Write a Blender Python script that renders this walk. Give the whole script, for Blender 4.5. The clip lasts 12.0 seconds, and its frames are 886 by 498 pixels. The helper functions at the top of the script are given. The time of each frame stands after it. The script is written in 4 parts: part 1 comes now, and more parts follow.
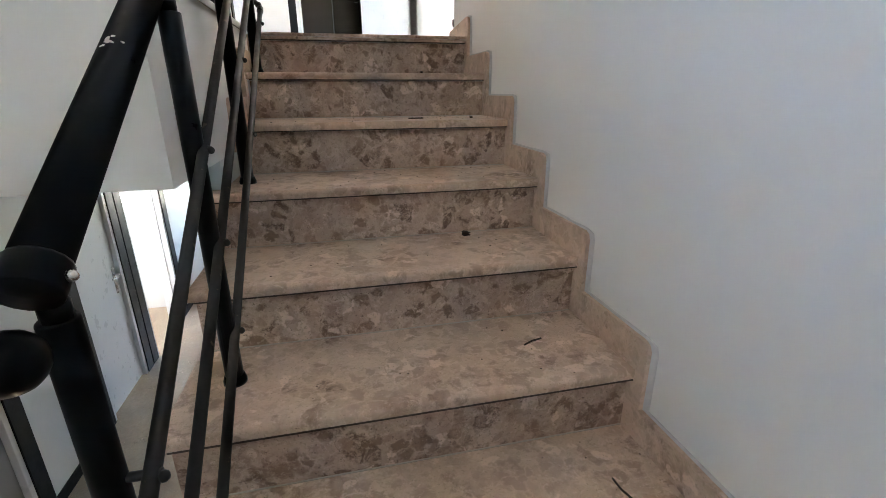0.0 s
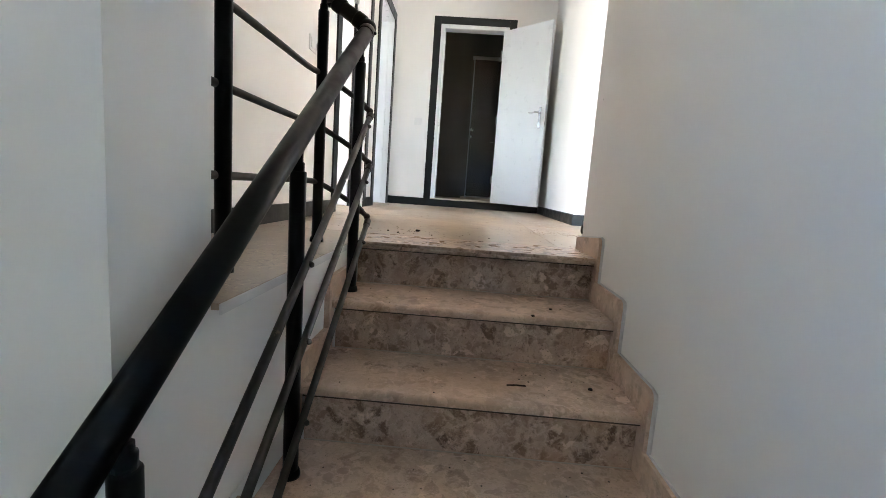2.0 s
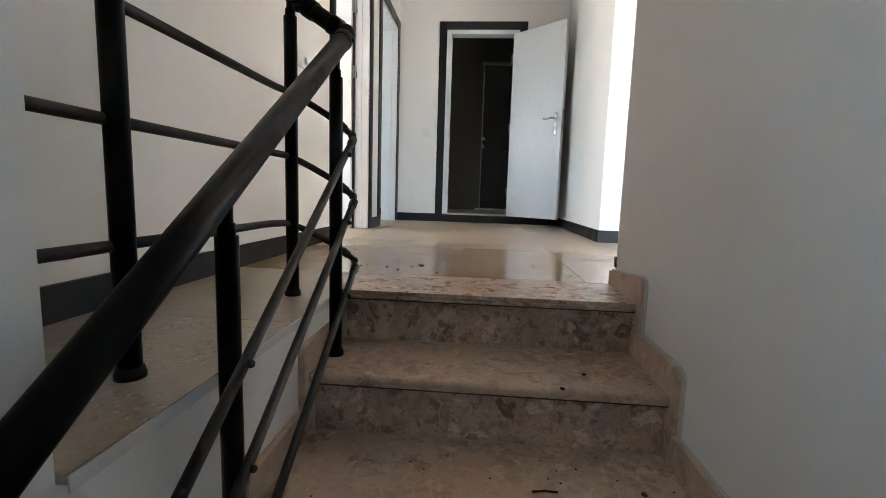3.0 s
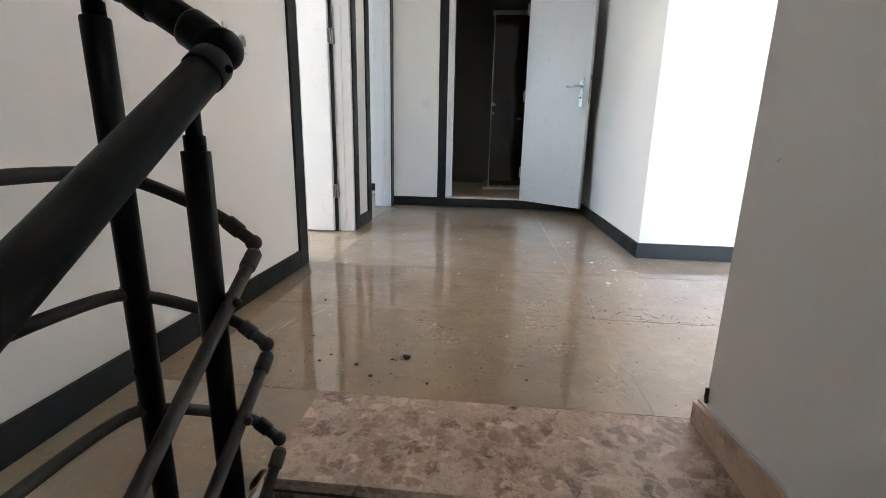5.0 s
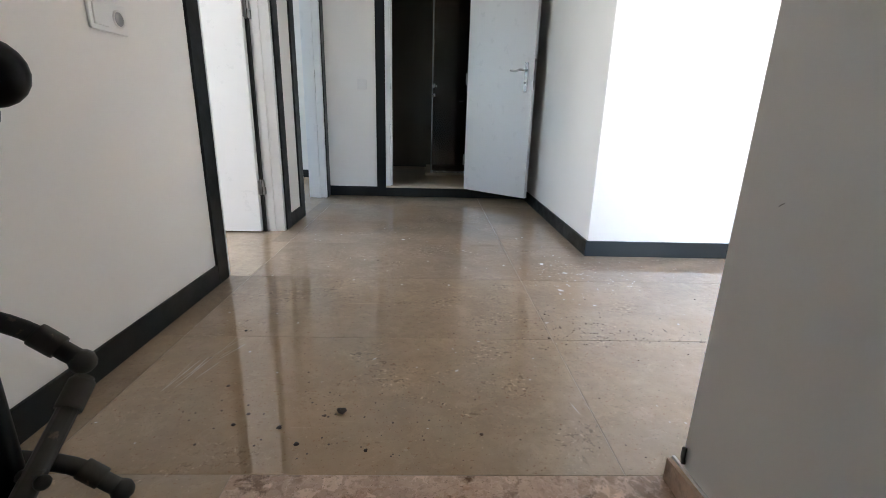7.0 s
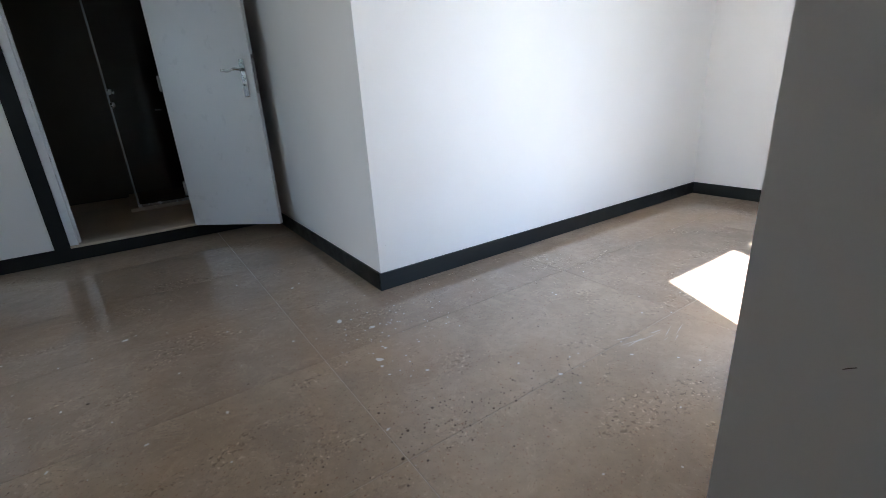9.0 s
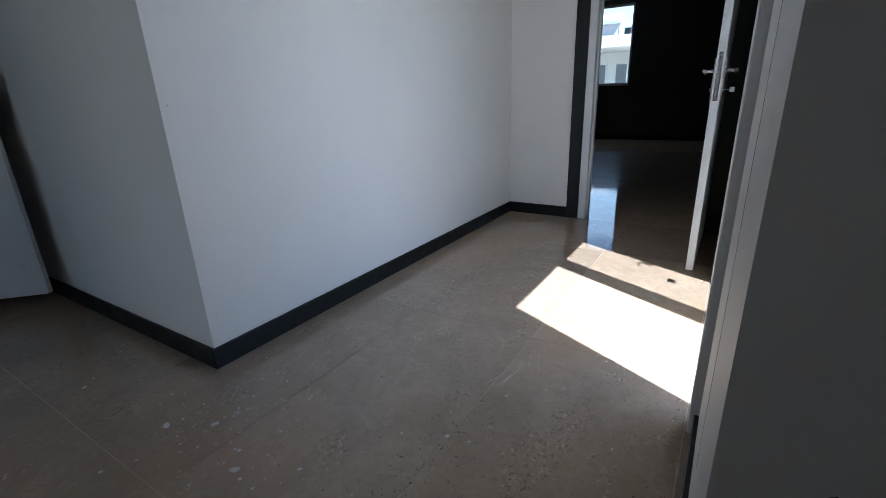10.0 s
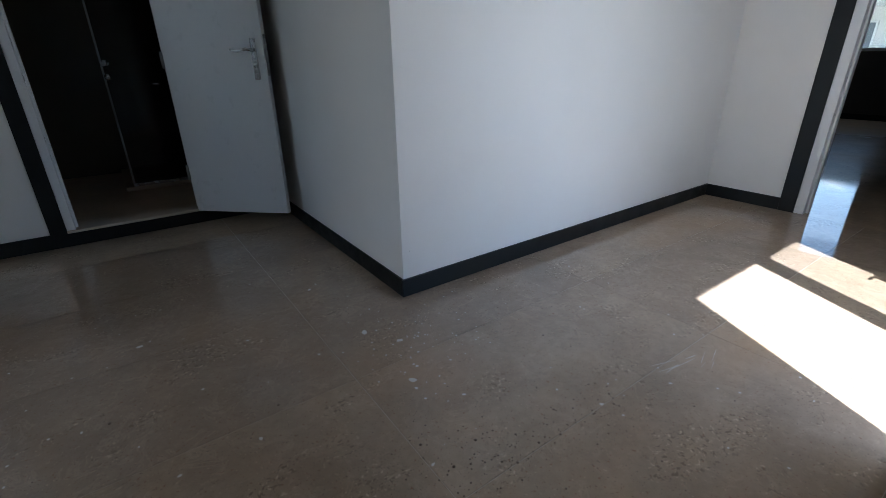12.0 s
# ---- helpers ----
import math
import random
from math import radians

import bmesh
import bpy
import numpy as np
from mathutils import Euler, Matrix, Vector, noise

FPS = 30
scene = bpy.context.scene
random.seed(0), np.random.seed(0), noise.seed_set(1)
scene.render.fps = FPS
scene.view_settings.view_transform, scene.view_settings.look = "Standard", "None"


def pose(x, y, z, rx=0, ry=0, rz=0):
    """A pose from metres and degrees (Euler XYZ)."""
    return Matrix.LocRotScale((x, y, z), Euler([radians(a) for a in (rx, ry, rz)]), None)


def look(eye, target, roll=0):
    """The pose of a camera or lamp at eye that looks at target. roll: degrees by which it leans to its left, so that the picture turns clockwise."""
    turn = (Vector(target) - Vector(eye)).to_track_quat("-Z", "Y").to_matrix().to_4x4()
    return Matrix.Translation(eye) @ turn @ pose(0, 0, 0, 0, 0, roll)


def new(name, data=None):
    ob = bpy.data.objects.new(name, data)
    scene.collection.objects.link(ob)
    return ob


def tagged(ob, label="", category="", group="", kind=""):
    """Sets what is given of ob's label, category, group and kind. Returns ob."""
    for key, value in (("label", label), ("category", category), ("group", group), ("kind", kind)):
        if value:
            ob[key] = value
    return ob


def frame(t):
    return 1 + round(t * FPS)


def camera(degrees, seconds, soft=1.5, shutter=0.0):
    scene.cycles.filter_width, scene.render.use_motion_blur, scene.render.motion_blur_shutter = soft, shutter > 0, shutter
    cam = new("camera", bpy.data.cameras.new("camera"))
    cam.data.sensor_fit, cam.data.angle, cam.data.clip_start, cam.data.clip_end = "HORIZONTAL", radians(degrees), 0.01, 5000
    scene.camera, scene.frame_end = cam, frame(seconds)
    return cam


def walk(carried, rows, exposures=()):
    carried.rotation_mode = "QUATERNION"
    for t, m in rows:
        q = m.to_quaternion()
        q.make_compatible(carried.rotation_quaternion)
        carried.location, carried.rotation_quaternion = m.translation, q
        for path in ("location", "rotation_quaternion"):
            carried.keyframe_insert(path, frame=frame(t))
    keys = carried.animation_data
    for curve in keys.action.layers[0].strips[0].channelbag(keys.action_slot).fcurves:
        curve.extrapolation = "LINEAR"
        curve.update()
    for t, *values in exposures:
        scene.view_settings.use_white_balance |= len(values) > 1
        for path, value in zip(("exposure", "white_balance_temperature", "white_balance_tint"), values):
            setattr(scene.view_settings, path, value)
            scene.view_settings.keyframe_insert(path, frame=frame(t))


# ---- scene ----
# ---- camera and walk ----
cam = camera(89.0, 12.0, soft=0.85)
PATH = [
    (0, pose(-0.667, -2.310, -0.251, 70.81, 0.20, -13.24)),
    (0.5, pose(-0.515, -2.257, -0.101, 69.25, 0.89, -2.11)),
    (1, pose(-0.517, -2.114, -0.068, 71.03, 0.49, 2.64)),
    (1.5, pose(-0.523, -1.913, 0.106, 76.42, -1.89, 1.64)),
    (2, pose(-0.553, -1.827, 0.239, 82.22, -4.06, 2.80)),
    (2.5, pose(-0.520, -1.665, 0.271, 83.97, -2.77, 4.34)),
    (4.5, pose(-0.555, -0.957, 0.624, 76.58, 0.00, 4.26)),
    (5, pose(-0.552, -0.768, 0.681, 76.23, -1.18, 5.79)),
    (5.5, pose(-0.538, -0.666, 0.777, 73.92, 0.11, 5.76)),
    (6, pose(-0.545, -0.618, 0.789, 75.16, 0.04, 4.91)),
    (6.5, pose(-0.558, -0.594, 0.762, 74.66, -1.55, 2.99)),
    (8.5, pose(-0.537, -0.082, 0.906, 68.72, 3.09, -24.93)),
    (9, pose(-0.528, 0.079, 0.932, 70.71, 3.28, -34.83)),
    (9.5, pose(-0.525, 0.244, 0.968, 71.64, 2.57, -48.59)),
    (10, pose(-0.493, 0.304, 1.049, 71.18, 1.95, -57.94)),
    (10.5, pose(-0.441, 0.338, 1.046, 70.57, 0.61, -63.97)),
    (11, pose(-0.425, 0.351, 1.061, 69.15, 1.00, -63.85)),
    (11.5, pose(-0.511, 0.312, 1.058, 68.57, 1.87, -51.18)),
    (12, pose(-0.612, 0.292, 1.070, 67.25, 0.70, -35.82)),
]
EXPOSURES = [(0, 5.3, 6900, 13), (0.5, 5.85, 6550, 14), (1.0, 5.6, 6350, 15), (1.5, 5.4, 6450, 13), (2.0, 4.88, 6550, 10), (2.5, 4.45, 6600, 10), (4.5, 4.1, 6400, 10), (5.5, 4.07, 6350, 10), (6.5, 3.97, 6300, 10), (8.5, 3.25, 6000, 10),
             (9, 2.85, 5850, 9), (9.5, 2.2, 5750, 9), (10, 1.6, 5500, 8), (10.5, 1.5, 5500, 8), (11, 1.52, 5600, 8), (11.5, 1.65, 5550, 8), (12, 1.9, 5650, 8)]
walk(cam, PATH, EXPOSURES)

# ---- world, sun and daylight ----
SUN_EL = radians(62.8)
SUN_AZ = math.atan2(-0.447, -0.894)
world = bpy.data.worlds.new("world")
scene.world = world
world.use_nodes = True
sky = world.node_tree.nodes.new("ShaderNodeTexSky")
sky.sky_type, sky.sun_disc = "NISHITA", False
sky.sun_elevation, sky.sun_rotation = SUN_EL, SUN_AZ % (2 * math.pi)
back = world.node_tree.nodes["Background"]
back.inputs["Strength"].default_value = 0.15
world.node_tree.links.new(sky.outputs[0], back.inputs["Color"])

sun = new("sun", bpy.data.lights.new("sun", "SUN"))
sun.data.energy, sun.data.angle, sun.data.color = 5.0, radians(0.5), (1.0, 0.98, 0.955)
sun.matrix_world = look((0, 0, 0), (math.cos(SUN_EL) * 0.447, math.cos(SUN_EL) * 0.894, -math.sin(SUN_EL)))


def window_or_fill_light(name, eye, target, w, h, watts, colour=(0.86, 0.93, 1.0)):
    """The sky's light in a window's opening; also the fill added in the windowless lower room."""
    lamp = new(name, bpy.data.lights.new(name, "AREA"))
    lamp.data.shape, lamp.data.size, lamp.data.size_y = "RECTANGLE", w, h
    lamp.data.energy, lamp.data.color = watts, colour
    lamp.matrix_world = look(eye, target)
    return lamp


window_or_fill_light("stair_west_window_light", (-2.57, -3.0, 1.45), (0, -2.4, 0.3), 0.85, 1.0, 0.06)
window_or_fill_light("west_room_light", (-4.7, 1.8, 1.5), (-1.5, 1.8, 1.2), 1.4, 1.4, 6.0, (0.95, 0.97, 1.0))
window_or_fill_light("northwest_room_light", (-4.7, 3.5, 1.5), (-1.5, 3.5, 1.2), 1.0, 1.3, 1.8, (0.66, 0.83, 1.0))
window_or_fill_light("balcony_door_light", (1.62, 0.03, 1.1), (1.62, 2, 0.8), 1.2, 2.0, 0.65, (0.95, 0.97, 1.0))
window_or_fill_light("east_room_light", (10.15, 3.0, 1.7), (6, 2.4, 1.2), 1.2, 1.1, 0.75)
window_or_fill_light("lower_hall_light", (-1.8, 4.9, -1.5), (-1.8, 0, -1.6), 1.4, 0.55, 0.06, (0.95, 0.97, 1.0))

# added fill to brighten the lower room, which has no window
window_or_fill_light("lower_room_fill", (-3.5, 2.06, -1.4), (-3.5, 3.5, -1.6), 0.9, 1.1, 1.4, (0.95, 0.97, 1.0))


# ---- materials ----
def base_material(name, colour, rough=0.5, metal=0.0, spec=0.5):
    m = bpy.data.materials.new(name)
    m.use_nodes = True
    b = m.node_tree.nodes["Principled BSDF"]
    b.inputs["Base Color"].default_value = (*colour, 1)
    b.inputs["Roughness"].default_value = rough
    b.inputs["Metallic"].default_value = metal
    b.inputs["Specular IOR Level"].default_value = spec
    return m, m.node_tree.nodes, m.node_tree.links, b


def texco(nodes, links, scale=(1, 1, 1), per_object=False):
    """World-sized coordinates; per_object shifts each piece of stone to its own part of the block."""
    geo = nodes.new("ShaderNodeNewGeometry")
    mp = nodes.new("ShaderNodeMapping")
    mp.inputs["Scale"].default_value = scale
    links.new(geo.outputs["Position"], mp.inputs["Vector"])
    if per_object:
        info = nodes.new("ShaderNodeObjectInfo")
        mul = nodes.new("ShaderNodeMath")
        mul.operation = "MULTIPLY"
        mul.inputs[1].default_value = 37.0
        links.new(info.outputs["Random"], mul.inputs[0])
        links.new(mul.outputs[0], mp.inputs["Location"])
    return mp.outputs[0]


def noise_tex(nodes, links, co, scale, detail=4, rough=0.55, distortion=0.0):
    n = nodes.new("ShaderNodeTexNoise")
    n.inputs["Scale"].default_value, n.inputs["Detail"].default_value = scale, detail
    n.inputs["Roughness"].default_value, n.inputs["Distortion"].default_value = rough, distortion
    links.new(co, n.inputs["Vector"])
    return n.outputs["Fac"]


def ramp(nodes, links, fac, stops):
    r = nodes.new("ShaderNodeValToRGB")
    while len(r.color_ramp.elements) < len(stops):
        r.color_ramp.elements.new(0.5)
    for e, (at, col) in zip(r.color_ramp.elements, stops):
        e.position = at
        e.color = (*col, 1) if len(col) == 3 else col
    links.new(fac, r.inputs[0])
    return r.outputs[0]


def mix(nodes, links, fac, a, b, blend="MIX"):
    m = nodes.new("ShaderNodeMix")
    m.data_type, m.blend_type = "RGBA", blend
    for sock, v in ((m.inputs[0], fac), (m.inputs[6], a), (m.inputs[7], b)):
        if isinstance(v, (int, float)):
            sock.default_value = v
        elif isinstance(v, tuple):
            sock.default_value = (*v, 1)
        else:
            links.new(v, sock)
    return m.outputs[2]


def bump(nodes, links, b, height, strength=0.2, distance=0.01):
    n = nodes.new("ShaderNodeBump")
    n.inputs["Strength"].default_value, n.inputs["Distance"].default_value = strength, distance
    links.new(height, n.inputs["Height"])
    links.new(n.outputs[0], b.inputs["Normal"])


def grey(v):
    return (v, v, v)


def paint_material(name, colour, rough=0.6, grime=0.05, relief=0.12):
    m, nodes, links, b = base_material(name, colour, rough)
    co = texco(nodes, links)
    big = noise_tex(nodes, links, co, 1.1, 3)
    fine = noise_tex(nodes, links, co, 160, 3)
    c1 = mix(nodes, links, ramp(nodes, links, big, [(0.35, grey(0.0)), (0.7, grey(1.0))]), colour, tuple(c * (1 - grime) for c in colour))
    speck = ramp(nodes, links, noise_tex(nodes, links, co, 28, 2), [(0.76, grey(0.0)), (0.8, grey(1.0))])
    links.new(mix(nodes, links, speck, c1, tuple(c * 0.9 for c in colour)), b.inputs["Base Color"])
    links.new(ramp(nodes, links, big, [(0.2, grey(rough - 0.08)), (0.8, grey(rough + 0.1))]), b.inputs["Roughness"])
    bump(nodes, links, b, fine, relief, 0.002)
    return m


def breccia_material(name, dusty, rough):
    """Brown brecciated marble: torn brown fragments and cream chips in a greyish beige ground, dulled by dust."""
    m, nodes, links, b = base_material(name, (0.35, 0.27, 0.2), rough)
    co = texco(nodes, links, per_object=True)

    def warped(scale, amount, detail=5):
        warp = nodes.new("ShaderNodeTexNoise")
        warp.inputs["Scale"].default_value, warp.inputs["Detail"].default_value, warp.inputs["Roughness"].default_value = scale, detail, 0.62
        links.new(co, warp.inputs["Vector"])
        add = nodes.new("ShaderNodeVectorMath")
        add.operation = "MULTIPLY_ADD"
        add.inputs[1].default_value = (amount, amount, amount)
        links.new(warp.outputs["Color"], add.inputs[0])
        links.new(co, add.inputs[2])
        return add.outputs[0]

    def cells(where, scale):
        frag = nodes.new("ShaderNodeTexVoronoi")
        frag.inputs["Scale"].default_value, frag.inputs["Randomness"].default_value = scale, 1.0
        links.new(where, frag.inputs["Vector"])
        sep = nodes.new("ShaderNodeSeparateColor")
        links.new(frag.outputs["Color"], sep.inputs[0])
        edge = nodes.new("ShaderNodeTexVoronoi")
        edge.feature = "DISTANCE_TO_EDGE"
        edge.inputs["Scale"].default_value = scale
        links.new(where, edge.inputs["Vector"])
        return sep.outputs[0], sep.outputs[1], edge.outputs["Distance"]

    def step(fac, lo, hi, top=1.0):
        return ramp(nodes, links, fac, [(lo, grey(0.0)), (hi, grey(top))])

    def both(a, c):
        return mix(nodes, links, 1.0, a, c, "MULTIPLY")

    wide, tight = warped(9.0, 0.11), warped(24.0, 0.05)
    # greyish ground with cloudy beige
    c = mix(nodes, links, step(noise_tex(nodes, links, co, 7, 6, 0.65, 0.8), 0.36, 0.62), (0.40, 0.325, 0.262), (0.275, 0.208, 0.16))
    # small chips, brown to cream
    tone, pick, rim = cells(tight, 44)
    chips = ramp(nodes, links, tone, [(0.0, (0.16, 0.105, 0.07)), (0.4, (0.24, 0.175, 0.125)), (0.75, (0.36, 0.285, 0.22)), (1.0, (0.5, 0.42, 0.355))])
    zone = step(noise_tex(nodes, links, co, 6.0, 4, 0.6, 0.6), 0.42, 0.52)
    c = mix(nodes, links, both(both(step(pick, 0.4, 0.5), step(rim, 0.02, 0.12, 0.6)), zone), c, chips)
    # large torn brown fragments with a pale rim
    tone, pick, rim = cells(wide, 15)
    brown = ramp(nodes, links, tone, [(0.0, (0.07, 0.041, 0.026)), (0.4, (0.11, 0.068, 0.045)), (0.75, (0.175, 0.118, 0.083)), (1.0, (0.27, 0.2, 0.155))])
    grit = step(noise_tex(nodes, links, co, 60, 5, 0.7, 0.4), 0.5, 0.62, 0.35)
    brown = mix(nodes, links, grit, brown, (0.34, 0.26, 0.195))
    torn = step(noise_tex(nodes, links, co, 21, 6, 0.75, 0.6), 0.43, 0.53)
    where = both(both(step(pick, 0.4, 0.44), step(rim, 0.05, 0.16)), torn)
    halo = both(both(step(pick, 0.4, 0.44), step(rim, 0.03, 0.06, 0.3)), torn)
    c = mix(nodes, links, halo, c, (0.47, 0.395, 0.33))
    c = mix(nodes, links, where, c, brown)
    # cream lumps, pale veins and dark hairlines
    tone, pick, rim = cells(wide, 23)
    c = mix(nodes, links, both(step(pick, 0.87, 0.9), step(rim, 0.08, 0.16, 0.7)), c, (0.54, 0.46, 0.385))
    _, _, web = cells(tight, 9)
    c = mix(nodes, links, ramp(nodes, links, web, [(0.0, grey(0.28)), (0.014, grey(0.0))]), c, (0.53, 0.46, 0.40))
    _, _, crack = cells(wide, 5.5)
    crack = both(ramp(nodes, links, crack, [(0.0, grey(0.6)), (0.007, grey(0.0))]), step(noise_tex(nodes, links, co, 5, 3), 0.5, 0.56))
    c = mix(nodes, links, crack, c, (0.10, 0.062, 0.042))
    tone, pick, rim = cells(tight, 30)
    mid = both(both(step(pick, 0.5, 0.6), step(rim, 0.02, 0.14, 0.8)), step(noise_tex(nodes, links, co, 4.2, 5, 0.65, 0.5), 0.47, 0.54))
    c = mix(nodes, links, mid, c, ramp(nodes, links, tone, [(0.0, (0.10, 0.06, 0.038)), (0.6, (0.17, 0.112, 0.076)), (1.0, (0.25, 0.18, 0.135))]))
    grain = noise_tex(nodes, links, co, 85, 4, 0.75, 0.3)
    c = mix(nodes, links, step(grain, 0.54, 0.62, 0.4), c, (0.13, 0.088, 0.062))
    c = mix(nodes, links, step(noise_tex(nodes, links, co, 64, 4, 0.75, 0.3), 0.58, 0.66, 0.4), c, (0.50, 0.43, 0.37))
    pits = step(noise_tex(nodes, links, co, 120, 3, 0.7), 0.62, 0.67, 0.8)
    c = mix(nodes, links, pits, c, (0.10, 0.065, 0.045))
    rust = step(noise_tex(nodes, links, co, 1.9, 2), 0.6, 0.75, 0.5)
    c = mix(nodes, links, rust, c, (0.40, 0.25, 0.14))
    dust = ramp(nodes, links, noise_tex(nodes, links, texco(nodes, links), 4.2, 6, 0.65, 0.4), [(0.36, grey(dusty)), (0.55, grey(dusty * 0.7)), (0.66, grey(dusty * 0.15))])
    c = mix(nodes, links, dust, c, (0.47, 0.385, 0.305))
    c = mix(nodes, links, 1.0, c, (1.56, 1.4, 1.35), "MULTIPLY")
    links.new(c, b.inputs["Base Color"])
    grime = noise_tex(nodes, links, co, 14, 4)
    links.new(ramp(nodes, links, grime, [(0.3, grey(rough)), (0.7, grey(min(1, rough + 0.25)))]), b.inputs["Roughness"])
    bump(nodes, links, b, grime, 0.06, 0.003)
    return m


def floor_material(name, colour, rough, dirt=1.0):
    """Polished beige marble with cloudy grain, scuffs and drips of white paint."""
    m, nodes, links, b = base_material(name, colour, rough)
    co = texco(nodes, links, per_object=True)
    wo = texco(nodes, links)
    cloud = noise_tex(nodes, links, co, 3.5, 6, 0.6, 0.8)
    grain = noise_tex(nodes, links, co, 30, 5, 0.65)
    dark = tuple(c * 0.78 for c in colour)
    c = mix(nodes, links, ramp(nodes, links, cloud, [(0.3, grey(0.0)), (0.7, grey(1.0))]), colour, dark)
    c = mix(nodes, links, mix(nodes, links, 0.26, (0.0, 0.0, 0.0), ramp(nodes, links, grain, [(0.42, grey(0.0)), (0.62, grey(1.0))])), c, tuple(v * 0.58 for v in colour))
    fleck = nodes.new("ShaderNodeTexVoronoi")
    fleck.inputs["Scale"].default_value = 26
    links.new(wo, fleck.inputs["Vector"])
    sep = nodes.new("ShaderNodeSeparateColor")
    links.new(fleck.outputs["Color"], sep.inputs[0])
    size = nodes.new("ShaderNodeMath")
    size.operation = "MULTIPLY_ADD"
    size.inputs[1].default_value, size.inputs[2].default_value = 0.6, -0.47
    links.new(sep.outputs[1], size.inputs[0])
    hit = nodes.new("ShaderNodeMath")
    hit.operation = "LESS_THAN"
    links.new(fleck.outputs["Distance"], hit.inputs[0])
    links.new(size.outputs[0], hit.inputs[1])
    where = ramp(nodes, links, noise_tex(nodes, links, wo, 1.7, 3), [(0.5, grey(0.0)), (0.62, grey(1.0))])
    drips = mix(nodes, links, 1.0, hit.outputs[0], where, "MULTIPLY")
    c = mix(nodes, links, mix(nodes, links, 0.5, (0.0, 0.0, 0.0), drips), c, (0.55, 0.49, 0.42))
    soil = ramp(nodes, links, noise_tex(nodes, links, wo, 75, 3, 0.7), [(0.66, grey(0.0)), (0.72, grey(0.6 * dirt))])
    zone = ramp(nodes, links, noise_tex(nodes, links, wo, 2.3, 3), [(0.46, grey(0.0)), (0.6, grey(1.0))])
    c = mix(nodes, links, mix(nodes, links, 1.0, soil, zone, "MULTIPLY"), c, (0.13, 0.09, 0.06))
    info = nodes.new("ShaderNodeObjectInfo")
    tint = ramp(nodes, links, info.outputs["Random"], [(0.0, (0.82, 0.82, 0.84)), (0.5, (0.95, 0.95, 0.95)), (1.0, (1.08, 1.06, 1.02))])
    c = mix(nodes, links, 1.0, c, tint, "MULTIPLY")
    worn = ramp(nodes, links, noise_tex(nodes, links, wo, 1.6, 6, 0.62, 0.6), [(0.46, grey(0.0)), (0.66, grey(0.35))])
    c = mix(nodes, links, worn, c, tuple(v * 0.62 for v in colour))
    flaws = ramp(nodes, links, noise_tex(nodes, links, co, 9, 6, 0.7, 1.2), [(0.56, grey(0.0)), (0.6, grey(0.16)), (0.64, grey(0.0))])
    c = mix(nodes, links, flaws, c, tuple(min(1, v * 1.5) for v in colour))
    pit = ramp(nodes, links, noise_tex(nodes, links, co, 130, 3, 0.7), [(0.64, grey(0.0)), (0.7, grey(0.8))])
    c = mix(nodes, links, pit, c, tuple(v * 0.35 for v in colour))
    streak = texco(nodes, links, (1.2, 26, 1))
    scratch = ramp(nodes, links, noise_tex(nodes, links, streak, 2.4, 4, 0.7, 0.4), [(0.69, grey(0.0)), (0.72, grey(0.35))])
    c = mix(nodes, links, scratch, c, tuple(min(1, v * 1.55) for v in colour))
    chipped = ramp(nodes, links, noise_tex(nodes, links, wo, 58, 4, 0.65, 0.3), [(0.55, grey(0.0)), (0.6, grey(0.7 * dirt))])
    patch = ramp(nodes, links, noise_tex(nodes, links, texco(nodes, links, (0.8, 1.5, 1)), 3.1, 5, 0.6, 0.9), [(0.54, grey(0.0)), (0.62, grey(1.0))])
    c = mix(nodes, links, mix(nodes, links, 1.0, chipped, patch, "MULTIPLY"), c, tuple(v * 0.42 for v in colour))
    scab = ramp(nodes, links, noise_tex(nodes, links, wo, 66, 3, 0.6, 0.2), [(0.6, grey(0.0)), (0.64, grey(0.6 * dirt))])
    c = mix(nodes, links, mix(nodes, links, 1.0, scab, patch, "MULTIPLY"), c, tuple(min(1, v * 1.7) for v in colour))
    red = ramp(nodes, links, noise_tex(nodes, links, wo, 88, 3, 0.6, 0.2), [(0.63, grey(0.0)), (0.68, grey(0.55 * dirt))])
    c = mix(nodes, links, red, c, (0.25, 0.12, 0.07))
    pale = ramp(nodes, links, noise_tex(nodes, links, texco(nodes, links, (1.3, 0.9, 1)), 97, 3, 0.6, 0.2), [(0.66, grey(0.0)), (0.7, grey(0.5 * dirt))])
    c = mix(nodes, links, pale, c, tuple(min(1, v * 1.6) for v in colour))
    stain = ramp(nodes, links, noise_tex(nodes, links, wo, 0.9, 3, 0.5, 0.3), [(0.5, grey(0.0)), (0.68, grey(0.45))])
    c = mix(nodes, links, stain, c, (0.44, 0.28, 0.15))
    links.new(c, b.inputs["Base Color"])
    smear = noise_tex(nodes, links, wo, 2.6, 6, 0.65, 0.5)
    polish = ramp(nodes, links, smear, [(0.35, grey(rough)), (0.6, grey(rough + 0.015)), (0.75, grey(rough + 0.1))])
    # fine dust takes the gloss away at a very flat glance
    flat = nodes.new("ShaderNodeLayerWeight")
    flat.inputs["Blend"].default_value = 0.5
    dull = ramp(nodes, links, flat.outputs["Facing"], [(0.79, grey(0.0)), (0.93, grey(1.0))])
    links.new(mix(nodes, links, dull, polish, grey(0.4)), b.inputs["Roughness"])
    links.new(mix(nodes, links, dull, grey(0.75), grey(0.12)), b.inputs["Specular IOR Level"])
    bump(nodes, links, b, noise_tex(nodes, links, wo, 1.3, 2), 0.015, 0.02)
